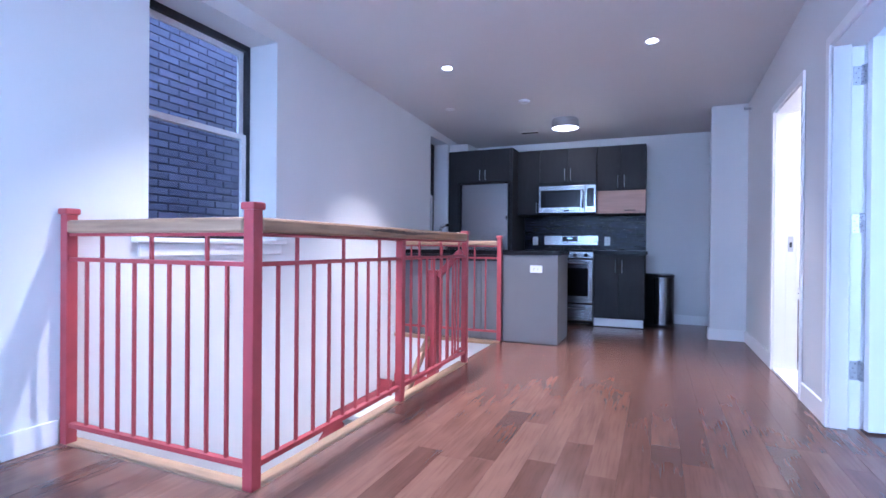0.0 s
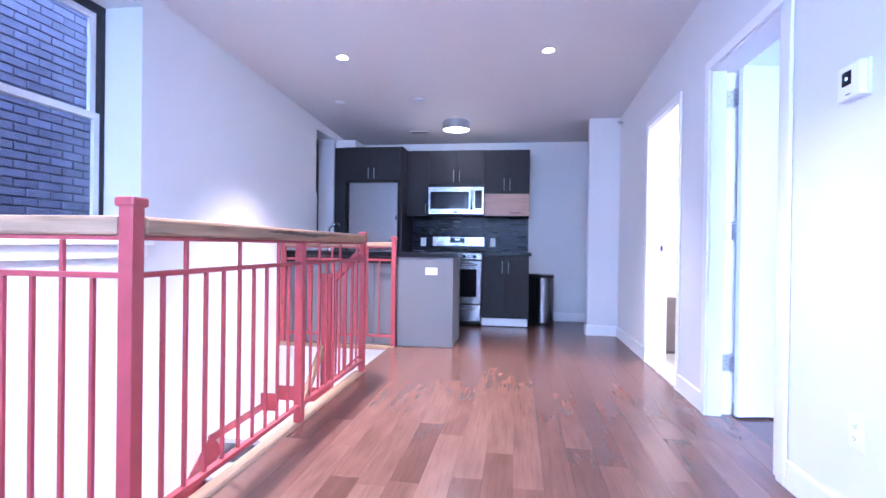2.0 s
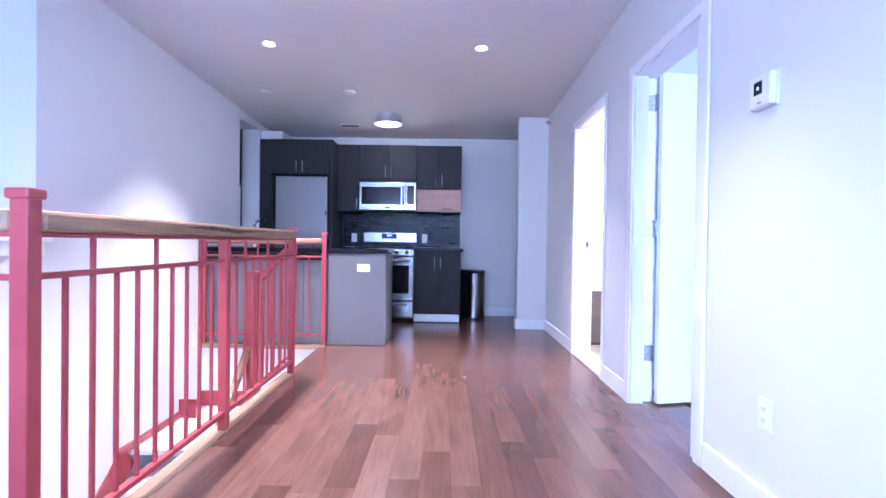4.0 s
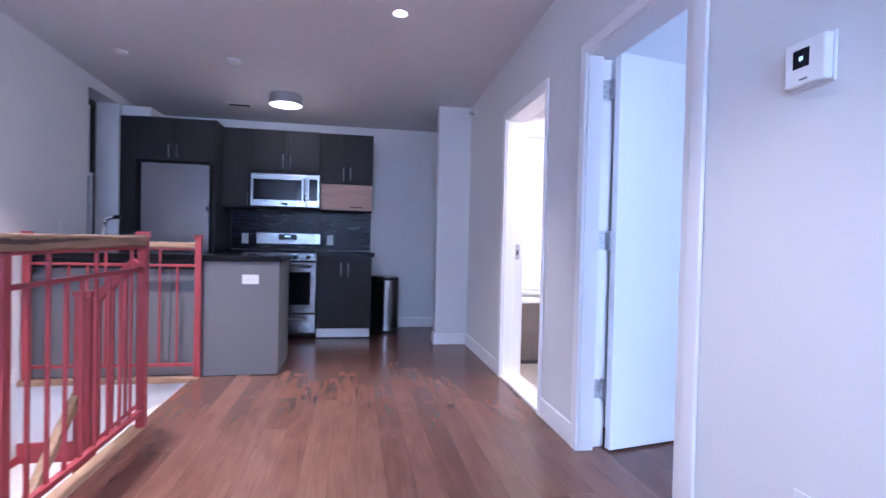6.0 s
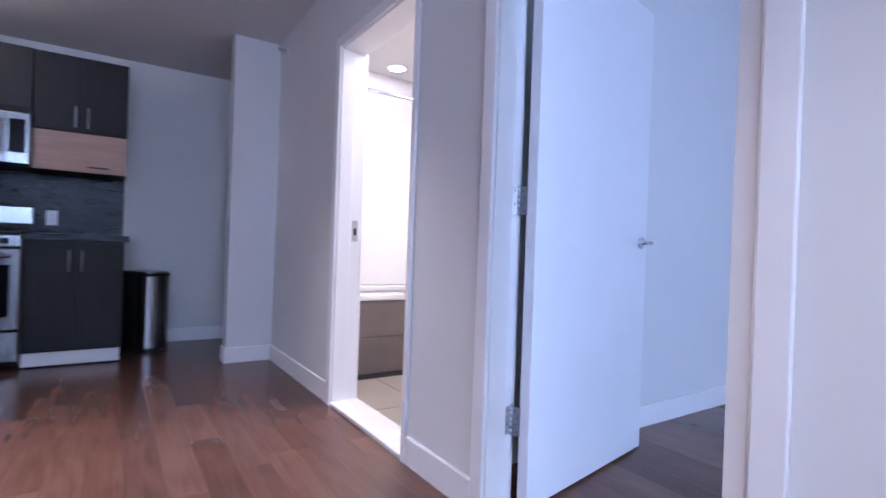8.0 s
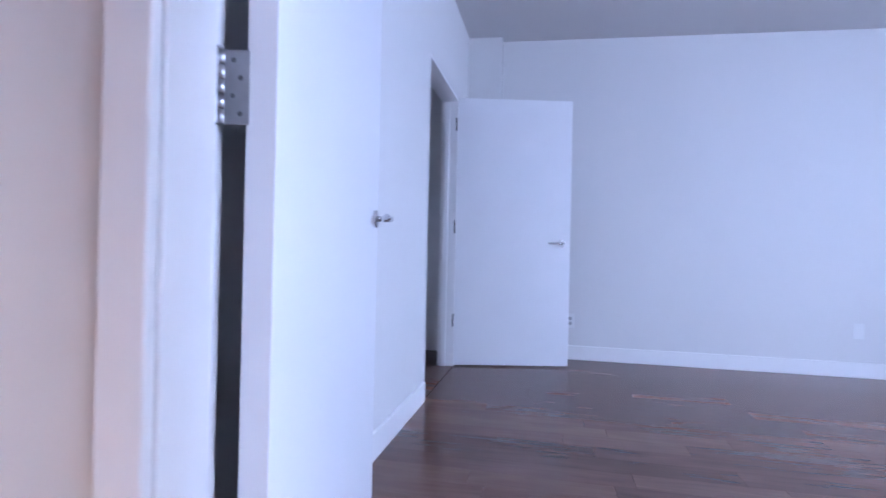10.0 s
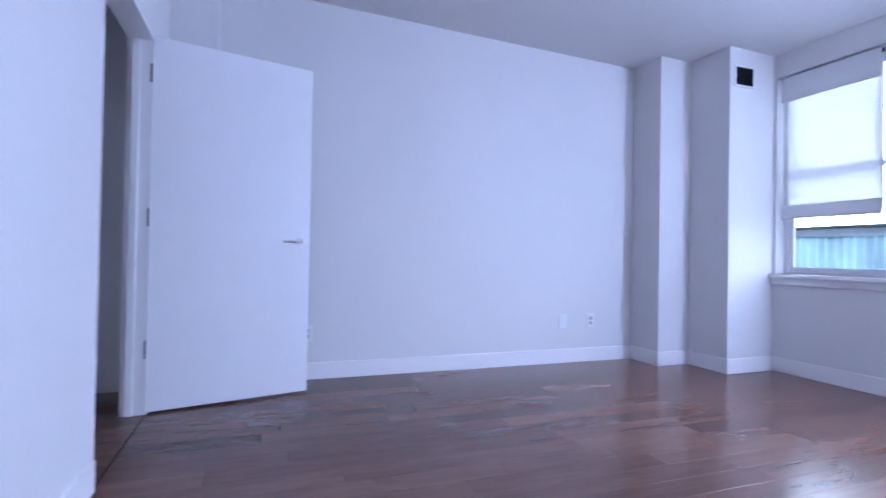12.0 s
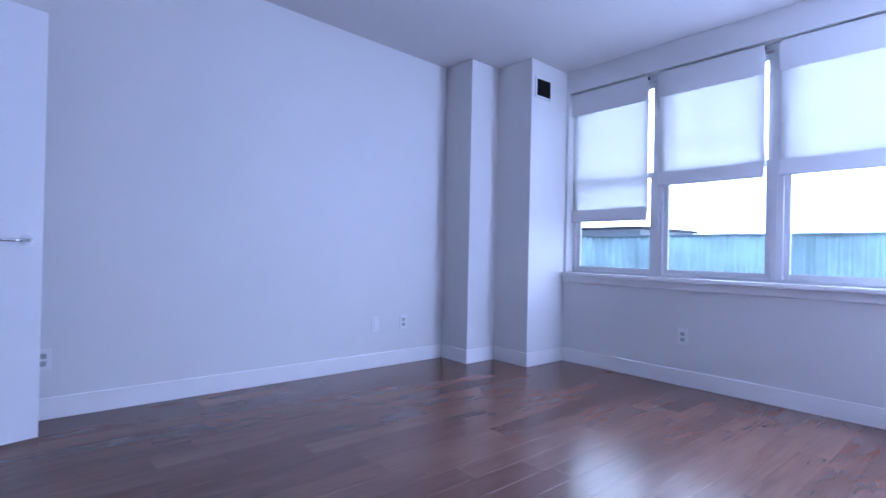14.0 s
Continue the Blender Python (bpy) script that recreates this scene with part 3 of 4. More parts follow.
for k in range(11):
    zt, y1 = LZ - 0.19 * (k + 1), 3.93 - 0.235 * k
    if y1 - 0.26 < SY0:
        break
    part("tread", boxes((LX + 0.03, -1.36, y1 - 0.25, y1, zt - 0.035, zt), bev=0.004), TREAD, stair)
part("stringer", beam((LX + 0.012, 3.9, LZ - 0.02), (LX + 0.012, 1.8, LZ - 0.02 - 1.70), 0.014, 0.22), RED, stair, "red steel stringer")
part("stringer", beam((-1.345, 3.9, LZ - 0.1), (-1.345, 1.8, LZ - 0.1 - 1.70), 0.014, 0.22), RED, stair, "red steel stringer")
NX, NY = -1.30, 3.95
post(stair, NX, NY, LZ, 0.735, 0.08)
part("handrail", beam((RX - 0.02, NY, 0.915), (NX + 0.04, NY, 0.70), 0.045, 0.05, 0.008), RED, stair, "red sloping rail")
part("bottom_rail", beam((RX - 0.02, NY, 0.12), (NX + 0.02, NY, -0.09), 0.03, 0.02, 0.002), RED, stair)
for k in range(3):
    x = RX - 0.07 - 0.065 * k
    s = (x - RX + 0.02) / (NX + 0.04 - RX)
    part("baluster", boxes((x - 0.007, x + 0.007, NY - 0.007, NY + 0.007, 0.12 - 0.2 * s, 0.90 - 0.2 * s)), RED, stair)
part("handrail", beam((NX - 0.035, NY - 0.0, 0.20), (NX - 0.035, 2.3, 0.20 - 1.45), 0.045, 0.06, 0.012), OAK, stair, "pale oak handrail down the flight")

# ---- windows ----
def sash_window(name, x0, y0, y1, z0, z1, zm, label):
    """A double-hung window facing the light well, in the plane x0."""
    root = tagged(new(name), label, "window", kind="structure")
    part("window_frame", boxes((x0 - 0.07, x0 + 0.0, y0, y0 + 0.035, z0, z1), (x0 - 0.07, x0, y1 - 0.035, y1, z0, z1), (x0 - 0.07, x0, y0 + 0.035, y1 - 0.035, z1 - 0.045, z1), (x0 - 0.07, x0, y0 + 0.035, y1 - 0.035, z0, z0 + 0.03)), DARKFRAME, root, "dark outer frame")
    for nm, xa, za, zb in (("upper_sash", x0 - 0.06, zm - 0.02, z1 - 0.045), ("lower_sash", x0 - 0.03, z0 + 0.03, zm + 0.02)):
        s = part(nm, boxes((xa, xa + 0.026, y0 + 0.035, y0 + 0.075, za, zb), (xa, xa + 0.026, y1 - 0.075, y1 - 0.035, za, zb), (xa, xa + 0.026, y0 + 0.075, y1 - 0.075, zb - 0.04, zb), (xa, xa + 0.026, y0 + 0.075, y1 - 0.075, za, za + 0.045)), ALU, root, "pale sash")
        g = part("pane", boxes((xa + 0.010, xa + 0.014, y0 + 0.07, y1 - 0.07, za + 0.04, zb - 0.035)), GLASS, s)
        g.visible_shadow = False
    return root


w1 = sash_window("window_1", LX - 0.26, W1[0], W1[1], W1[2] + 0.03, W1[3], 1.755, "pale double-hung window in a deep white reveal")
struct("window_sill_1", boxes((LX - 0.26, LX + 0.045, W1[0] - 0.10, W1[1] + 0.07, W1[2], W1[2] + 0.03), bev=0.006), TRIM, "white painted window stool", "window sill")
struct("window_apron_1", boxes((LX, LX + 0.02, W1[0] - 0.06, W1[1] + 0.04, W1[2] - 0.075, W1[2] - 0.001), bev=0.004), TRIM, "white painted apron under the stool", "trim")
w2 = sash_window("window_2", LX - 0.20, W2[0], W2[1], W2[2], W2[3], 1.62, "narrow dark double-hung window by the kitchen")


def facade_unit(root, xa, xb):
    """One double-hung unit of the window row: frame, two sashes and their panes."""
    z0, z1, y = BW[2], BW[3], YW - 0.13
    part("window_frame", boxes((xa, xa + 0.035, y - 0.05, y + 0.04, z0, z1), (xb - 0.035, xb, y - 0.05, y + 0.04, z0, z1), (xa + 0.035, xb - 0.035, y - 0.05, y + 0.04, z1 - 0.04, z1), (xa + 0.035, xb - 0.035, y - 0.05, y + 0.04, z0, z0 + 0.022), bev=0.002), ALU, root)
    for nm, yy, za, zb in (("lower_sash", y, z0 + 0.022, 1.60), ("upper_sash", y - 0.03, 1.56, z1 - 0.04)):
        s = part(nm, boxes((xa + 0.035, xa + 0.072, yy, yy + 0.028, za, zb), (xb - 0.072, xb - 0.035, yy, yy + 0.028, za, zb), (xa + 0.072, xb - 0.072, yy, yy + 0.028, za, za + 0.035), (xa + 0.072, xb - 0.072, yy, yy + 0.028, zb - 0.04, zb), bev=0.002), ALU, root)
        g = part("pane", boxes((xa + 0.07, xb - 0.07, yy + 0.012, yy + 0.016, za + 0.033, zb - 0.035)), GLASS, s)
        g.visible_shadow = False


row = tagged(new("window_3"), "row of white double-hung bedroom windows", "window", kind="structure")
# last unit, below x 1.98, is unseen: added as an opening for the lamp
EDG = (4.36, 3.575, 2.775, 1.98, 1.44)
for a, b in zip(EDG, EDG[1:]):
    facade_unit(row, b, a)
row2 = tagged(new("window_4"), "row of three white double-hung living room windows", "window", kind="structure")
for k in range(3):
    facade_unit(row2, LW[0] + 0.9 * k, LW[0] + 0.9 * (k + 1))
struct("window_sill_3", boxes((BW[0] - 0.05, 4.386, YW - 0.09, YW + 0.05, BW[2] - 0.03, BW[2] - 0.0), bev=0.005), TRIM, "long white painted window stool", "window sill")
struct("window_apron_3", boxes((BW[0] - 0.03, 4.386, YW + 0.0, YW + 0.018, BW[2] - 0.085, BW[2] - 0.031), bev=0.004), TRIM, "white apron strip under the stool", "trim")


def roman_blind(xa, xb, bottom, label):
    """A flat fabric blind: headrail, cloth sagging slightly, folded hem with its bar, and a cord."""
    t = thing("window_blind", label, "blind", "bedroom window blinds")
    top, y = 2.352, YW - 0.055
    part("headrail", boxes((xa + 0.02, xb - 0.02, y - 0.02, y + 0.025, top - 0.03, top - 0.002), bev=0.003), BLACK, t)
    bm = bmesh.new()
    nx, nz = 14, 26
    grid = []
    for j in range(nz + 1):
        z = top - 0.03 + (bottom - top + 0.03) * j / nz
        rowv = []
        for i in range(nx + 1):
            x = xa + 0.015 + (xb - xa - 0.03) * i / nx
            rowv.append(bm.verts.new((x, y + 0.006 * math.sin(j * 0.75) * (j / nz) + 0.004 * math.sin(i * 0.9 + j * 0.2), z)))
        grid.append(rowv)
    for j in range(nz):
        for i in range(nx):
            bm.faces.new((grid[j][i], grid[j][i + 1], grid[j + 1][i + 1], grid[j + 1][i]))
    bmesh.ops.solidify(bm, geom=bm.faces[:], thickness=0.0012)
    part("cloth", bm, FABRIC, t, "translucent white cloth", True)
    part("valance", boxes((xa + 0.012, xb - 0.012, y + 0.028, y + 0.031, top - 0.20, top - 0.004)), FABRIC, t, "doubled cloth band")
    part("hem", boxes((xa + 0.014, xb - 0.014, y + 0.012, y + 0.016, bottom - 0.012, bottom + 0.085), bev=0.001), FABRIC, t)
    part("hem_bar", boxes((xa + 0.014, xb - 0.014, y + 0.006, y + 0.02, bottom - 0.022, bottom - 0.008), bev=0.003), HEM, t)
    part("cord", cyl(bmesh.new(), (xa + 0.004, y + 0.02, top - 0.05), (xa + 0.004, y + 0.02, bottom + 0.12), 0.002, 6), WPLASTIC, t)
    part("cord_tassel", cyl(bmesh.new(), (xa + 0.004, y + 0.02, bottom + 0.07), (xa + 0.004, y + 0.02, bottom + 0.12), 0.008, 10, 0.004), WPLASTIC, t)


roman_blind(3.635, 4.355, 1.24, "white roman blind pulled low over the window")
roman_blind(2.83, 3.575, 1.495, "white roman blind pulled halfway over the window")
roman_blind(1.985, 2.765, 1.495, "white roman blind pulled halfway over the window")

# ---- outdoors ----
struct("backdrop_sky", boxes((-90, 95, -62, -61.8, -4, 75)), SKYGLOW, "bright overcast sky in the distance", "sky")
struct("ground", boxes((-60, 60, -120, -1.0, -0.9, -0.8)), TAR, "grey felt roof and ground outside", "ground")
fence = thing("corrugated_fence", "teal painted corrugated metal parapet fence outside the windows", "fence")
bm = bmesh.new()
prof = []
for i in range(560):
    x = -6 + i * 0.025
    prof.append((x, -4.6 + 0.02 * math.sin(i * 1.2566)))
lo = [bm.verts.new((x, y, -0.8)) for x, y in prof]
hi = [bm.verts.new((x, y, 1.24)) for x, y in prof]
for i in range(len(prof) - 1):
    bm.faces.new((lo[i], lo[i + 1], hi[i + 1], hi[i]))
bmesh.ops.solidify(bm, geom=bm.faces[:], thickness=0.004)
part("sheet", bm, FENCE, fence)
part("cap_rail", boxes((-6, 8, -4.65, -4.55, 1.24, 1.27), bev=0.004), FENCE, fence)
hut = thing("roof_bulkhead", "pale rendered roof bulkhead beyond the fence", "roof hut")
part("wall", boxes((7.0, 9.6, -9.5, -7.0, -0.8, 1.5)), FAR, hut)
part("roof", boxes((6.9, 9.7, -9.6, -6.9, 1.5, 1.56), bev=0.01), TAR, hut)

# light well behind the stair wall
wx = -3.75
well = struct("wall_light_well", boxes((wx - 0.2, wx - 0.012, -1.0, 7.5, -1.0, 5.2)), MORTAR, "blue-grey painted brick wall across the light well", "wall")
bk = boxes((-0.004, 0.020, 0.004, 0.206, 0.004, 0.066), bev=0.008)
bk_mesh = mesh_of(bk, "brick", BRICK)
rest = bmesh.new()
rng = random.Random(4)
for j in range(60):
    z = 0.6 + 0.072 * j
    for i in range(24):
        y = 1.6 + 0.212 * i + (0.106 if j % 2 else 0)
        near = 2.6 < y < 4.9 and 0.9 < z < 2.75
        if near:
            o = new("brick", bk_mesh)
            o.parent = well
            o.location = (wx - 0.012 + rng.uniform(-0.003, 0.003), y, z)
        else:
            box(rest, wx - 0.013, wx + 0.008 + rng.uniform(-0.003, 0.003), y + 0.004, y + 0.206, z + 0.004, z + 0.066)
rb = part("brickwork", rest, BRICKS, well)
rb["kind"] = "stuff"
struct("ground_light_well", boxes((wx, LX - 0.34, -1.0, 7.5, -1.1, -1.0)), TAR, "dark floor of the light well", "ground")

# ---- kitchen ----
CF, UF = 6.40, 6.645      # base and wall cabinet fronts
CT = 0.915


def bar_handle(parent, x, y, z0, z1):
    h = part("handle", tube([(x, y, z0), (x, y - 0.028, z0), (x, y - 0.028, z1), (x, y, z1)], 0.005, 8), NICKEL, parent, "slim metal bar handle", True)
    return h


def flat_handle(parent, x0, x1, y, z):
    part("handle", tube([(x0, y, z), (x0, y - 0.025, z), (x1, y - 0.025, z), (x1, y, z)], 0.005, 8), BLACK, parent, "dark bar handle", True)


def cabinet(name, x0, x1, yf, z0, z1, doors, label, hz=None, body=GREY, front=GREY, yb=YB - 0.004):
    t = thing(name, label, "cabinet")
    part("body", boxes((x0 + 0.001, x1 - 0.001, yf + 0.02, yb, z0, z1)), body, t)
    w = (x1 - x0) / doors
    for i in range(doors):
        a, b = x0 + w * i + 0.002, x0 + w * (i + 1) - 0.002
        d = part("door", boxes((a, b, yf, yf + 0.019, z0 + 0.002, z1 - 0.002), bev=0.0015), front, t)
        if hz:
            hx = b - 0.035 if (i == 0 and doors == 2) or doors == 1 else a + 0.035
            bar_handle(d, hx, yf, *hz)
    return t


cabinet("fridge_top_cabinet", -2.06, -1.332, CF, 1.80, 2.225, 2, "dark grey cabinet above the refrigerator", (1.83, 1.95))
fp = thing("end_panel", "dark grey tall panel beside the refrigerator", "panel")
part("board", boxes((-1.330, -1.295, CF, YB - 0.004, 0, 2.225), bev=0.002), GREY, fp)
fp = thing("filler_panel", "dark filler panel between wall and refrigerator", "panel")
part("board", boxes((-2.195, -2.062, CF + 0.03, CF + 0.05, 0, 2.225), bev=0.002), GREY, fp)
part("board", boxes((-2.062, -2.045, CF + 0.03, YB - 0.004, 0, 1.795), bev=0.002), GREY, fp)
sb = thing("duct_cover", "small white box above the cabinets", "box")
part("box", boxes((-2.19, -1.93, CF + 0.06, YB - 0.01, 2.227, 2.33), bev=0.002), PAINT, sb)

fr = thing("refrigerator", "stainless steel refrigerator set between dark cabinets", "refrigerator")
part("body", boxes((-2.03, -1.34, 6.43, 7.05, 0.03, 1.775), bev=0.004), BLACK, fr)
dr = part("freezer_door", boxes((-1.985, -1.345, 6.37, 6.428, 0.60, 1.775), bev=0.012), STEEL, fr, "brushed steel door")
part("hinge_cover", boxes((-1.40, -1.36, 6.39, 6.45, 1.776, 1.79), bev=0.003), BLACK, dr)
part("logo_plate", boxes((-1.375, -1.357, 6.366, 6.371, 1.30, 1.35)), BLACK, dr)
part("drawer", boxes((-1.985, -1.345, 6.37, 6.428, 0.08, 0.59), bev=0.012), STEEL, fr)

cabinet("wall_cabinet", -1.293, -0.998, UF, 1.37, 2.215, 1, "tall dark grey wall cabinet", (1.40, 1.52))
cabinet("wall_cabinet", -0.996, -0.282, UF, 1.785, 2.215, 2, "dark grey wall cabinet over the microwave", (1.81, 1.95))
cabinet("wall_cabinet", -0.280, 0.288, UF, 1.662, 2.212, 2, "dark grey two-door wall cabinet", (1.70, 1.84))
pc = cabinet("wall_cabinet", -0.280, 0.288, UF, 1.372, 1.658, 1, "wall cabinet with a pale wood flap door", None, GREY, PEACH)
flat_handle(pc, 0.05, 0.17, UF, 1.41)

mw = thing("microwave_oven", "stainless steel over-the-range microwave oven", "microwave")
part("body", boxes((-0.994, -0.284, 6.60, YB - 0.005, 1.375, 1.78), bev=0.004), BLACK, mw)
part("top_vent", boxes((-0.994, -0.284, 6.575, 6.60, 1.735, 1.78), bev=0.003), BLACK, mw)
md = part("door", boxes((-0.994, -0.415, 6.565, 6.60, 1.385, 1.733), bev=0.006), STEEL, mw, "steel door")
part("window", boxes((-0.965, -0.47, 6.562, 6.566, 1.455, 1.675), bev=0.001), DARKGLASS, md)
part("window_screen", boxes((-0.905, -0.53, 6.560, 6.5625, 1.485, 1.645)), SCREEN, md)
part("handle", tube([(-0.44, 6.566, 1.45), (-0.44, 6.53, 1.45), (-0.44, 6.53, 1.68), (-0.44, 6.566, 1.68)], 0.009), STEEL, md, round_=True)
mp_ = part("control_panel", boxes((-0.412, -0.284, 6.565, 6.60, 1.385, 1.733), bev=0.004), STEEL, mw)
part("keypad", boxes((-0.395, -0.305, 6.562, 6.566, 1.46, 1.69), bev=0.001), DARKGLASS, mp_)
part("logo_plate", boxes((-0.67, -0.61, 6.562, 6.5655, 1.405, 1.425), bev=0.001), BLACK, md)

# backsplash of thin dark glass strips
bs = struct("backsplash", boxes((-1.293, 0.288, YB - 0.008, YB - 0.001, CT + 0.002, 1.372)), GROUT, "dark blue-black glass strip mosaic backsplash", "backsplash")
bm = bmesh.new()
z = CT + 0.006
while z < 1.365:
    x = -1.291 - rng.uniform(0, 0.08)
    while x < 0.284:
        w = rng.choice((0.05, 0.08, 0.11, 0.15))
        a, b = max(x, -1.291), min(x + w - 0.002, 0.286)
        if b - a > 0.01:
            box(bm, a, b, YB - 0.0125 - rng.uniform(0, 0.0025), YB - 0.0082, z, z + 0.0135)
        x += w
    z += 0.0155
o = part("mosaic", bm, MOSAIC, bs)
o["kind"] = "stuff"


def outlet(name, m, label, wide=0.072, high=0.116, switch=False, dark=False):
    """A wall plate facing -y in its own axes."""
    t = thing(name, label, "outlet", m=m)
    part("plate", boxes((-wide / 2, wide / 2, -0.006, 0, -high / 2, high / 2), bev=0.002), WPLASTIC, t)
    if switch:
        part("rocker", boxes((-0.017, 0.017, -0.010, -0.005, -0.034, 0.034), bev=0.002), WPLASTIC, t)
    else:
        for s in (-1, 1):
            c = (s * 0.02, 0) if wide > high else (0, s * 0.02)
            f = part("socket", boxes((c[0] - 0.016, c[0] + 0.016, -0.0085, -0.0055, c[1] - 0.014, c[1] + 0.014), bev=0.003), SOCKET if dark else WPLASTIC, t)
            part("slots", boxes((c[0] - 0.007, c[0] - 0.005, -0.009, -0.008, c[1] - 0.004, c[1] + 0.006), (c[0] + 0.005, c[0] + 0.007, -0.009, -0.008, c[1] - 0.004, c[1] + 0.006), (c[0] - 0.002, c[0] + 0.002, -0.009, -0.008, c[1] - 0.010, c[1] - 0.006)), GPLASTIC, f)
    return t


outlet("wall_outlet", pose(-1.14, YB - 0.016, 1.037), "white outlet on the mosaic backsplash")
outlet("wall_outlet", pose(-0.185, YB - 0.016, 1.037), "white outlet on the mosaic backsplash")

# range
rg = thing("gas_range", "stainless steel freestanding range with black cooktop", "range")
part("body", boxes((-1.010, -0.290, 6.42, 7.06, 0.03, 0.90)), BLACK, rg)
part("cooktop", boxes((-1.010, -0.290, 6.38, 7.0, 0.902, 0.928), bev=0.005), BLACK, rg, "black cooktop")
bg = part("backguard", boxes((-1.010, -0.290, 7.0, 7.06, 0.93, 1.115), bev=0.01), STEEL, rg, "steel backguard")
part("backguard_base", boxes((-1.008, -0.292, 6.994, 7.0, 0.93, 0.985)), BLACK, bg)
part("clock", boxes((-0.76, -0.56, 6.995, 7.001, 1.03, 1.095), bev=0.002), DARKGLASS, bg)
part("clock_digits", boxes((-0.69, -0.63, 6.9935, 6.9955, 1.065, 1.078)), LED, bg)
cp = part("control_panel", boxes((-1.010, -0.290, 6.375, 6.42, 0.815, 0.90), bev=0.008), STEEL, rg)
for x in (-0.93, -0.80, -0.65, -0.50, -0.37):
    part("knob", cyl(bmesh.new(), (x, 6.376, 0.858), (x, 6.345, 0.858), 0.024, 20, 0.02), BLACK, cp, "black knob")
od = part("oven_door", boxes((-1.008, -0.292, 6.38, 6.42, 0.27, 0.808), bev=0.008), STEEL, rg, "steel oven door")
part("oven_window", boxes((-0.955, -0.345, 6.377, 6.381, 0.36, 0.70), bev=0.001), DARKGLASS, od)
part("handle", tube([(-0.95, 6.38, 0.76), (-0.95, 6.335, 0.76), (-0.35, 6.335, 0.76), (-0.35, 6.38, 0.76)], 0.012), STEEL, od, round_=True)
wd = part("drawer", boxes((-1.008, -0.292, 6.38, 6.42, 0.06, 0.262), bev=0.008), STEEL, rg)
part("handle", tube([(-0.92, 6.38, 0.215), (-0.92, 6.345, 0.215), (-0.38, 6.345, 0.215), (-0.38, 6.38, 0.215)], 0.010), STEEL, wd, round_=True)
for x in (-0.84, -0.47):
    for y in (6.55, 6.85):
        g = part("burner_grate", boxes((x - 0.13, x + 0.13, y - 0.008, y + 0.008, 0.945, 0.958), (x - 0.008, x + 0.008, y - 0.11, y - 0.0085, 0.945, 0.958), (x - 0.008, x + 0.008, y + 0.0085, y + 0.11, 0.945, 0.958), (x - 0.13, x - 0.118, y - 0.008, y + 0.008, 0.928, 0.9449), (x + 0.118, x + 0.13, y - 0.008, y + 0.008, 0.928, 0.9449)), BLACK, rg)

bc = cabinet("base_cabinet", -0.282, 0.288, CF, 0.105, 0.868, 2, "dark grey two-door base cabinet on a white toe kick", (0.66, 0.80))
part("toe_kick", boxes((-0.28, 0.275, CF + 0.02, CF + 0.034, 0.012, 0.104)), TRIM, bc, "white toe kick")
part("plinth", boxes((-0.28, 0.27, CF + 0.036, YB - 0.01, 0.0, 0.104)), GREY, bc)
bc = cabinet("base_cabinet", -1.293, -1.014, CF, 0.105, 0.868, 1, "narrow dark grey base cabinet", (0.66, 0.80))
part("plinth", boxes((-1.292, -1.015, CF + 0.036, YB - 0.01, 0.0, 0.104)), GREY, bc)
for a, b in ((-0.284, 0.315), (-1.293, -1.012)):
    c = thing("worktop", "polished black stone worktop beside the range", "worktop")
    part("slab", boxes((a, b, CF - 0.025, YB - 0.0165, 0.870, CT - 0.002), bev=0.004), STONE, c)

# peninsula with sink
pn = thing("peninsula", "grey panelled kitchen peninsula", "kitchen island")
part("end_panel", boxes((-1.010, -0.462, 5.0, 5.02, 0.004, 0.87), bev=0.002), PANEL, pn, "smooth grey panel")
part("side_panel", boxes((-0.482, -0.462, 5.021, 5.58, 0.004, 0.87), bev=0.002), PANEL, pn)
part("body", boxes((-2.19, -0.484, 5.06, 5.56, 0.0, 0.869)), PANEL, pn)
n = 5
for i in range(n):
    a = -2.19 + (1.175 / n) * i
    part("back_panel", boxes((a + 0.002, a + 1.175 / n - 0.002, 5.045, 5.0595, 0.004, 0.80), bev=0.002), PANEL, pn)
part("support_rail", boxes((-2.19, -1.012, 5.03, 5.0595, 0.802, 0.868)), GREY, pn)
wt = thing("worktop", "polished black stone worktop on the peninsula", "worktop")
part("slab", boxes((-2.195, -0.447, 4.985, 5.62, 0.871, CT), bev=0.004), STONE, wt)
outlet("wall_outlet", pose(-0.672, 4.9995, 0.735), "white double outlet on the grey peninsula panel", 0.12, 0.072)
rc = thing("corner_cabinet", "dark grey base cabinet along the wall", "cabinet")
part("body", boxes((-2.19, -1.62, 5.625, 6.40, 0.0, 0.869)), GREY, rc)
part("slab", boxes((-2.195, -1.60, 5.622, 6.395, 0.871, CT), bev=0.004), STONE, rc, "black stone top")
fc = thing("kitchen_faucet", "chrome pull-out kitchen faucet with a dark spray head", "faucet", m=pose(-1.85, 5.36, CT))
part("base", cyl(bmesh.new(), (0, 0, 0), (0, 0, 0.03), 0.027, 20, 0.022), CHROME, fc)
part("spout", tube([(0, 0, 0.02), (0, 0, 0.22), (0.012, 0, 0.25), (0.04, 0, 0.268), (0.075, 0, 0.275)], 0.016), CHROME, fc, round_=True)
part("spray_head", tube([(0.072, 0, 0.274), (0.115, 0, 0.277)], 0.017), BLACK, fc, "dark spray head")
part("lever", tube([(0.0, 0.012, 0.12), (0.0, 0.05, 0.14)], 0.007), CHROME, fc)

tc = thing("trash_can", "slim stainless steel pedal bin with black sides", "trash can", m=pose(0.455, 6.84, 0, 0, 0, 33))


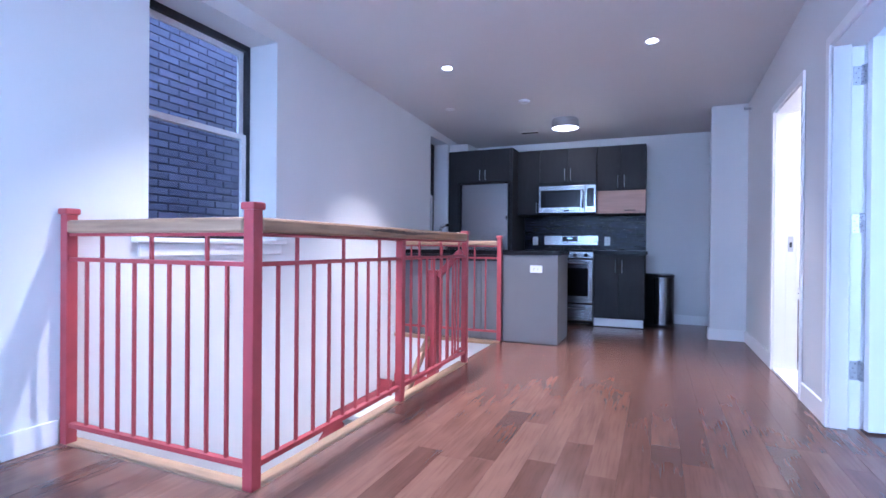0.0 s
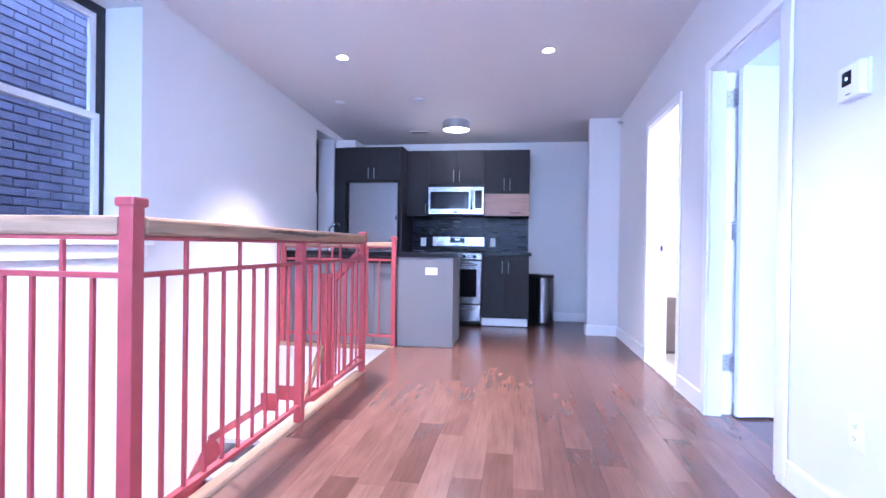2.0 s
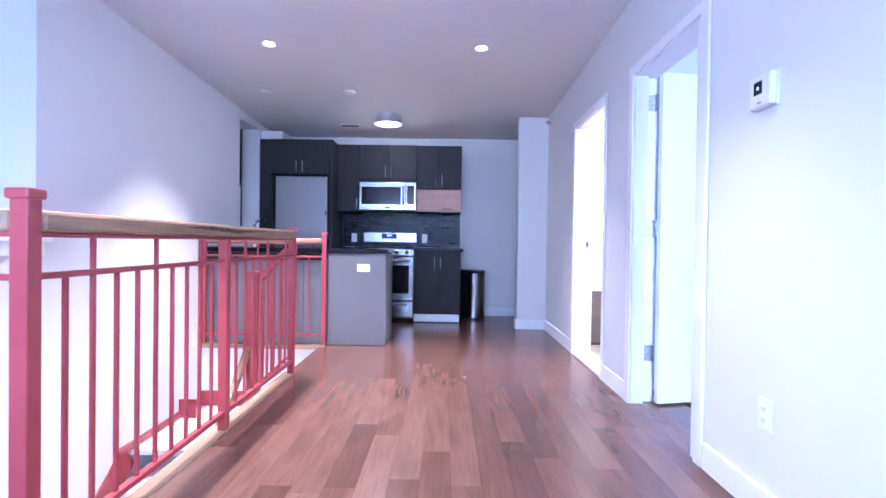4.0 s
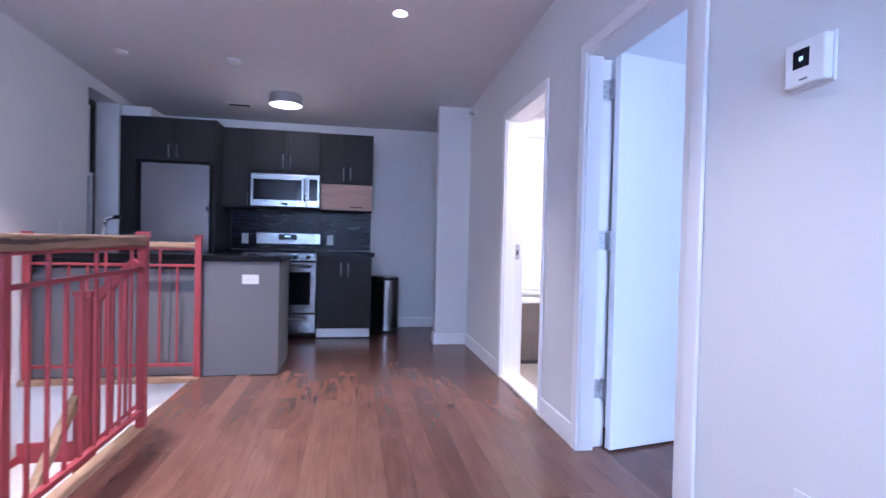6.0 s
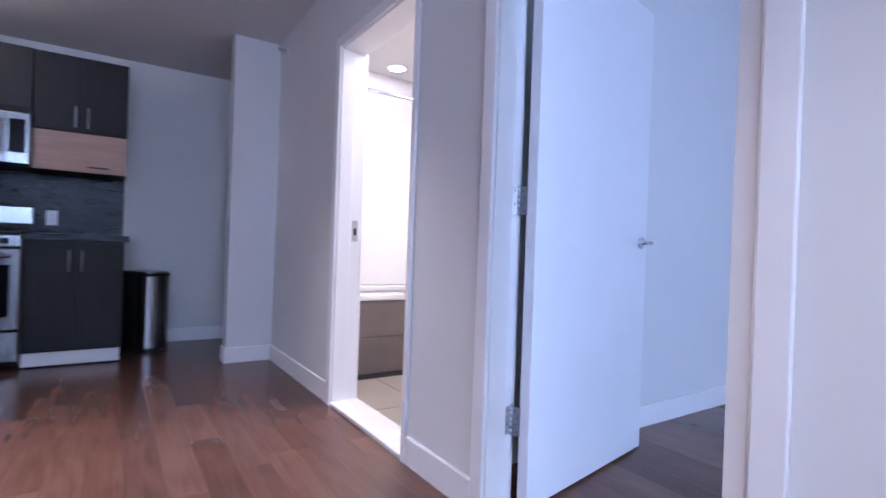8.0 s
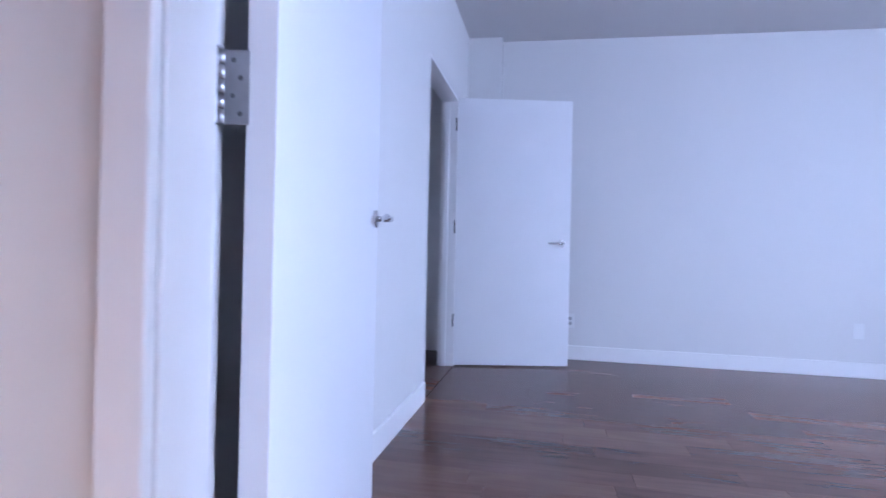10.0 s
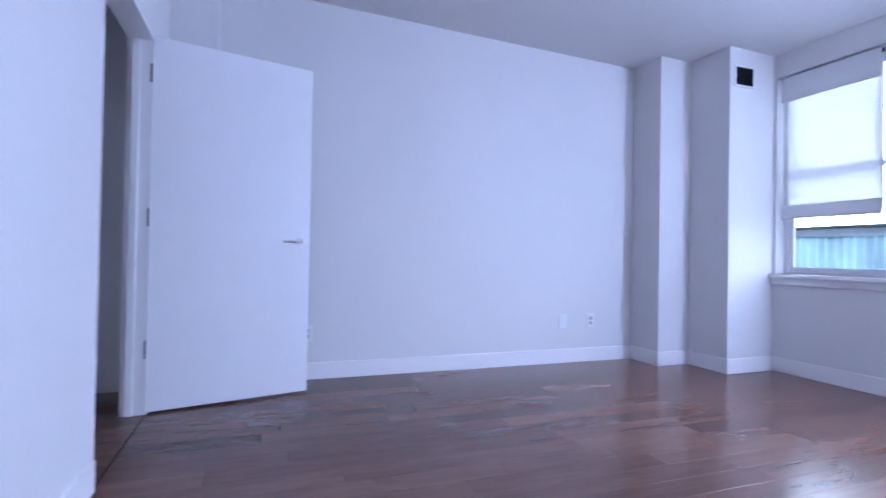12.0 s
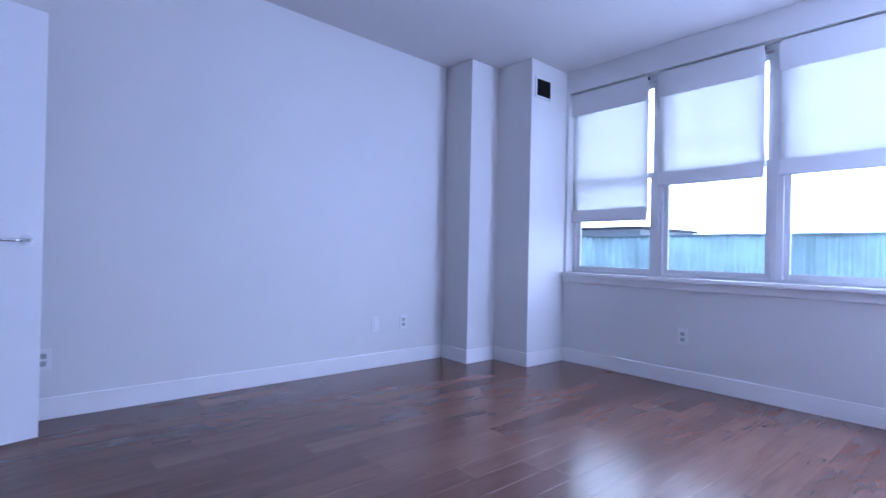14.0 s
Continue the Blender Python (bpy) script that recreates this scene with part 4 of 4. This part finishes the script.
def d_shape(bm, w, d, z0, z1, seg=14):
    pts = [(-w / 2, d / 2), (w / 2, d / 2)]
    for k in range(seg + 1):
        a = math.pi * k / seg
        pts.append((w / 2 * math.cos(a), -d / 2 + 0.09 - 0.11 * math.sin(a)))
    lo_ = [bm.verts.new((x, y, z0)) for x, y in pts]
    hi_ = [bm.verts.new((x, y, z1)) for x, y in pts]
    bm.faces.new(lo_)
    bm.faces.new(hi_)
    for i in range(len(pts)):
        k = (i + 1) % len(pts)
        bm.faces.new((lo_[i], lo_[k], hi_[k], hi_[i]))
    return bm


part("body", d_shape(bmesh.new(), 0.25, 0.32, 0.03, 0.60), STEEL, tc, "brushed steel shell")
part("foot", d_shape(bmesh.new(), 0.255, 0.325, 0.0, 0.03), BLACK, tc)
part("side", boxes((-0.1285, -0.1252, -0.075, 0.158, 0.03, 0.60)), BLACK, tc)
part("lid_rim", d_shape(bmesh.new(), 0.256, 0.325, 0.60, 0.625), BLACK, tc)
part("lid", d_shape(bmesh.new(), 0.24, 0.31, 0.625, 0.637), STEEL, tc)
part("pedal", boxes((-0.05, 0.05, -0.22, -0.165, 0.012, 0.022), bev=0.004), STEEL, tc)

# ---- ceiling and wall fixtures ----
fl = thing("ceiling_light", "round flush ceiling light with a nickel band, switched on", "ceiling light", m=pose(-0.58, 6.05, ceil_z(6.05)))
part("pan", cyl(bmesh.new(), (0, 0, -0.015), (0, 0, 0.005), 0.145, 40), NICKEL, fl)
bm = bmesh.new()
for r in (0.155, 0.149):
    bmesh.ops.create_cone(bm, cap_ends=False, segments=48, radius1=r, radius2=r, depth=0.085, matrix=Matrix.Translation((0, 0, -0.0575)))
part("band", bm, NICKEL, fl, "satin nickel band", True)
bm = bmesh.new()
bmesh.ops.create_uvsphere(bm, u_segments=40, v_segments=16, radius=0.147, matrix=Matrix.Translation((0, 0, -0.088)) @ Matrix.Diagonal((1, 1, 0.17, 1)))
part("diffuser", bm, LAMPGLOW, fl, "glowing frosted glass diffuser", True)


def disc(name, x, y, r, h, label, cat):
    t = thing(name, label, cat, m=pose(x, y, ceil_z(y)))
    part("plate", cyl(bmesh.new(), (0, 0, -h * 0.5), (0, 0, 0.003), r, 28), WPLASTIC, t)
    part("cover", cyl(bmesh.new(), (0, 0, -h), (0, 0, -h * 0.5), r * 0.78, 28, r * 0.92), WPLASTIC, t)


disc("smoke_detector", -0.873, 5.26, 0.06, 0.022, "flat white round ceiling cover plate", "ceiling plate")
disc("sprinkler_cover", -1.71, 5.27, 0.05, 0.012, "flat white round sprinkler cover plate", "sprinkler")
sp = thing("wall_sprinkler", "small metal sidewall sprinkler head", "sprinkler", m=pose(HX, 5.87, 2.335))
part("escutcheon", cyl(bmesh.new(), (-0.008, 0, 0), (0, 0, 0), 0.028, 20), WPLASTIC, sp)
part("head", cyl(bmesh.new(), (-0.055, 0, 0), (-0.008, 0, 0), 0.012, 14), NICKEL, sp)
part("deflector", boxes((-0.062, -0.055, -0.02, 0.02, -0.004, 0.02), bev=0.002), NICKEL, sp)


def grille(name, m, w, h, n, label, frame_mat, back_mat):
    """An air grille facing -y in its own axes."""
    t = thing(name, label, "vent", m=m)
    part("backing", boxes((-w / 2 + 0.012, w / 2 - 0.012, -0.004, 0, -h / 2 + 0.012, h / 2 - 0.012)), back_mat, t)
    part("frame", boxes((-w / 2, w / 2, -0.012, 0, h / 2 - 0.014, h / 2), (-w / 2, w / 2, -0.012, 0, -h / 2, -h / 2 + 0.014), (-w / 2, -w / 2 + 0.014, -0.012, 0, -h / 2 + 0.014, h / 2 - 0.014), (w / 2 - 0.014, w / 2, -0.012, 0, -h / 2 + 0.014, h / 2 - 0.014)), frame_mat, t)
    for k in range(n):
        z = -h / 2 + 0.02 + (h - 0.04) * (k + 0.5) / n
        part("slat", beam((-w / 2 + 0.014, -0.007, z), (w / 2 - 0.014, -0.007, z), 0.008, 0.0025, 0), back_mat, t)


grille("ceiling_vent", pose(-1.09, 6.46, ceil_z(6.46) + 0.0, 90, 0, 0) @ pose(0, 0, 0, 2.5), 0.24, 0.14, 6, "dark slatted ceiling air vent", CEIL, BLACK)
grille("wall_vent", pose(4.387, -0.43, 2.335, 0, 0, -90), 0.21, 0.17, 7, "dark slatted air grille high on the pier", WPLASTIC, BLACK)

th = thing("thermostat", "white wall thermostat with a small dark screen", "thermostat", m=pose(HX, 2.107, 1.546, 0, 0, -90))
part("backplate", boxes((-0.062, 0.062, -0.008, 0, -0.062, 0.062), bev=0.003), WPLASTIC, th)
part("case", boxes((-0.06, 0.06, -0.034, -0.0085, -0.058, 0.058), bev=0.006), WPLASTIC, th)
part("screen", boxes((-0.032, 0.016, -0.0355, -0.0335, -0.012, 0.036), bev=0.001), SCREEN, th)
part("readout", boxes((-0.012, -0.002, -0.0365, -0.0353, 0.006, 0.016)), LED, th)
part("logo_plate", boxes((-0.012, 0.012, -0.0348, -0.0338, -0.045, -0.040)), GPLASTIC, th)
outlet("wall_outlet", pose(HX, 2.085, 0.38, 0, 0, -90), "white outlet low on the hall wall")
outlet("wall_outlet", pose(LX, 4.885, 0.062, 0, 0, 90), "white outlet low beside the stairwell")
outlet("wall_switch", pose(LX, 5.424, 1.092, 0, 0, 90), "white wall switch beside the window", switch=True)
outlet("wall_outlet", pose(EX, 0.745, 0.345, 0, 0, -90), "blank white wall plate on the bedroom wall", switch=True)
outlet("wall_outlet", pose(EX, 0.47, 0.345, 0, 0, -90), "white outlet with grey sockets on the bedroom wall", dark=True)
outlet("wall_outlet", pose(EX, 2.825, 0.318, 0, 0, -90), "white outlet beside the closet door", dark=True)
outlet("wall_outlet", pose(3.33, YW, 0.355, 0, 0, 180), "white outlet under the bedroom windows", dark=True)

# ---- plank floors ----
PW = 0.127
PLANKS = {}


def plank_mesh(w, length):
    key = (round(w, 3), round(length, 2))
    if key not in PLANKS:
        bm = boxes((0.0002, key[0] - 0.0002, 0.0003, key[1] - 0.0003, -0.018, 0.0))
        top = [e for e in bm.edges if all(abs(v.co.z) < 1e-6 for v in e.verts)]
        bmesh.ops.bevel(bm, geom=top, offset=0.0004, segments=1, affect="EDGES")
        PLANKS[key] = mesh_of(bm, "plank", FLOOR)
    return PLANKS[key]


def lay(floor, x0, x1, y0, y1, seed, hole=None):
    r = random.Random(seed)
    x = x0
    while x < x1 - 0.005:
        w = min(PW, x1 - x)
        spans = [(y0, y1)]
        if hole and x + w > hole[0] and x < hole[1]:
            spans = [(y0, hole[2]), (hole[3], y1)]
        for a, b in spans:
            y = a
            first = True
            while y < b - 0.02:
                n_ = r.choice((0.55, 0.7, 0.9, 1.1, 1.3, 1.6)) * (r.uniform(0.3, 1.0) if first else 1)
                n_ = round(n_, 2)
                if b - y - n_ < 0.25:
                    n_ = round(b - y, 2)
                first = False
                o = new("plank", plank_mesh(w, n_))
                o.parent = floor
                o.location = (x, y, 0)
                y += n_
        x += w


fl1 = struct("floor_living", boxes((LX, HX, YW, Y0 - 0.03, -0.06, -0.019), (SX + 0.02, HX, Y0 - 0.03, YE, -0.06, -0.019), (LX, HX, YE, YB, -0.06, -0.019), (HX, 2.6, 6.17, YB, -0.06, -0.019), (HX, BX, D1[0] + 0.018, D1[1] - 0.018, -0.0199, -0.019)), SUB, "reddish-brown oak plank floor with a satin finish", "floor")
lay(fl1, RX + 0.026, HX - 0.001, YW, YB, 3)
lay(fl1, LX, RX + 0.024, YW, Y0 - 0.026, 5)
lay(fl1, LX, RX + 0.024, YE + 0.001, YB, 6)
lay(fl1, SX + 0.02, RX + 0.024, YD + 0.032, YE, 7)
lay(fl1, HX, 2.6, 6.19, YB, 8)
fl2 = struct("floor_bedroom", boxes((BX, EX, YW, 3.70, -0.06, -0.019), (CX[0] - 0.4, EX, 3.70, 4.55, -0.06, -0.019)), SUB, "dark reddish-brown oak plank floor of the bedroom", "floor")
lay(fl2, BX, EX, YW, 3.70, 11)
lay(fl2, CX[0] - 0.4, EX, 3.702, 4.55, 12)
lay(fl2, HX, BX, D1[0] + 0.018, D1[1] - 0.018, 13)
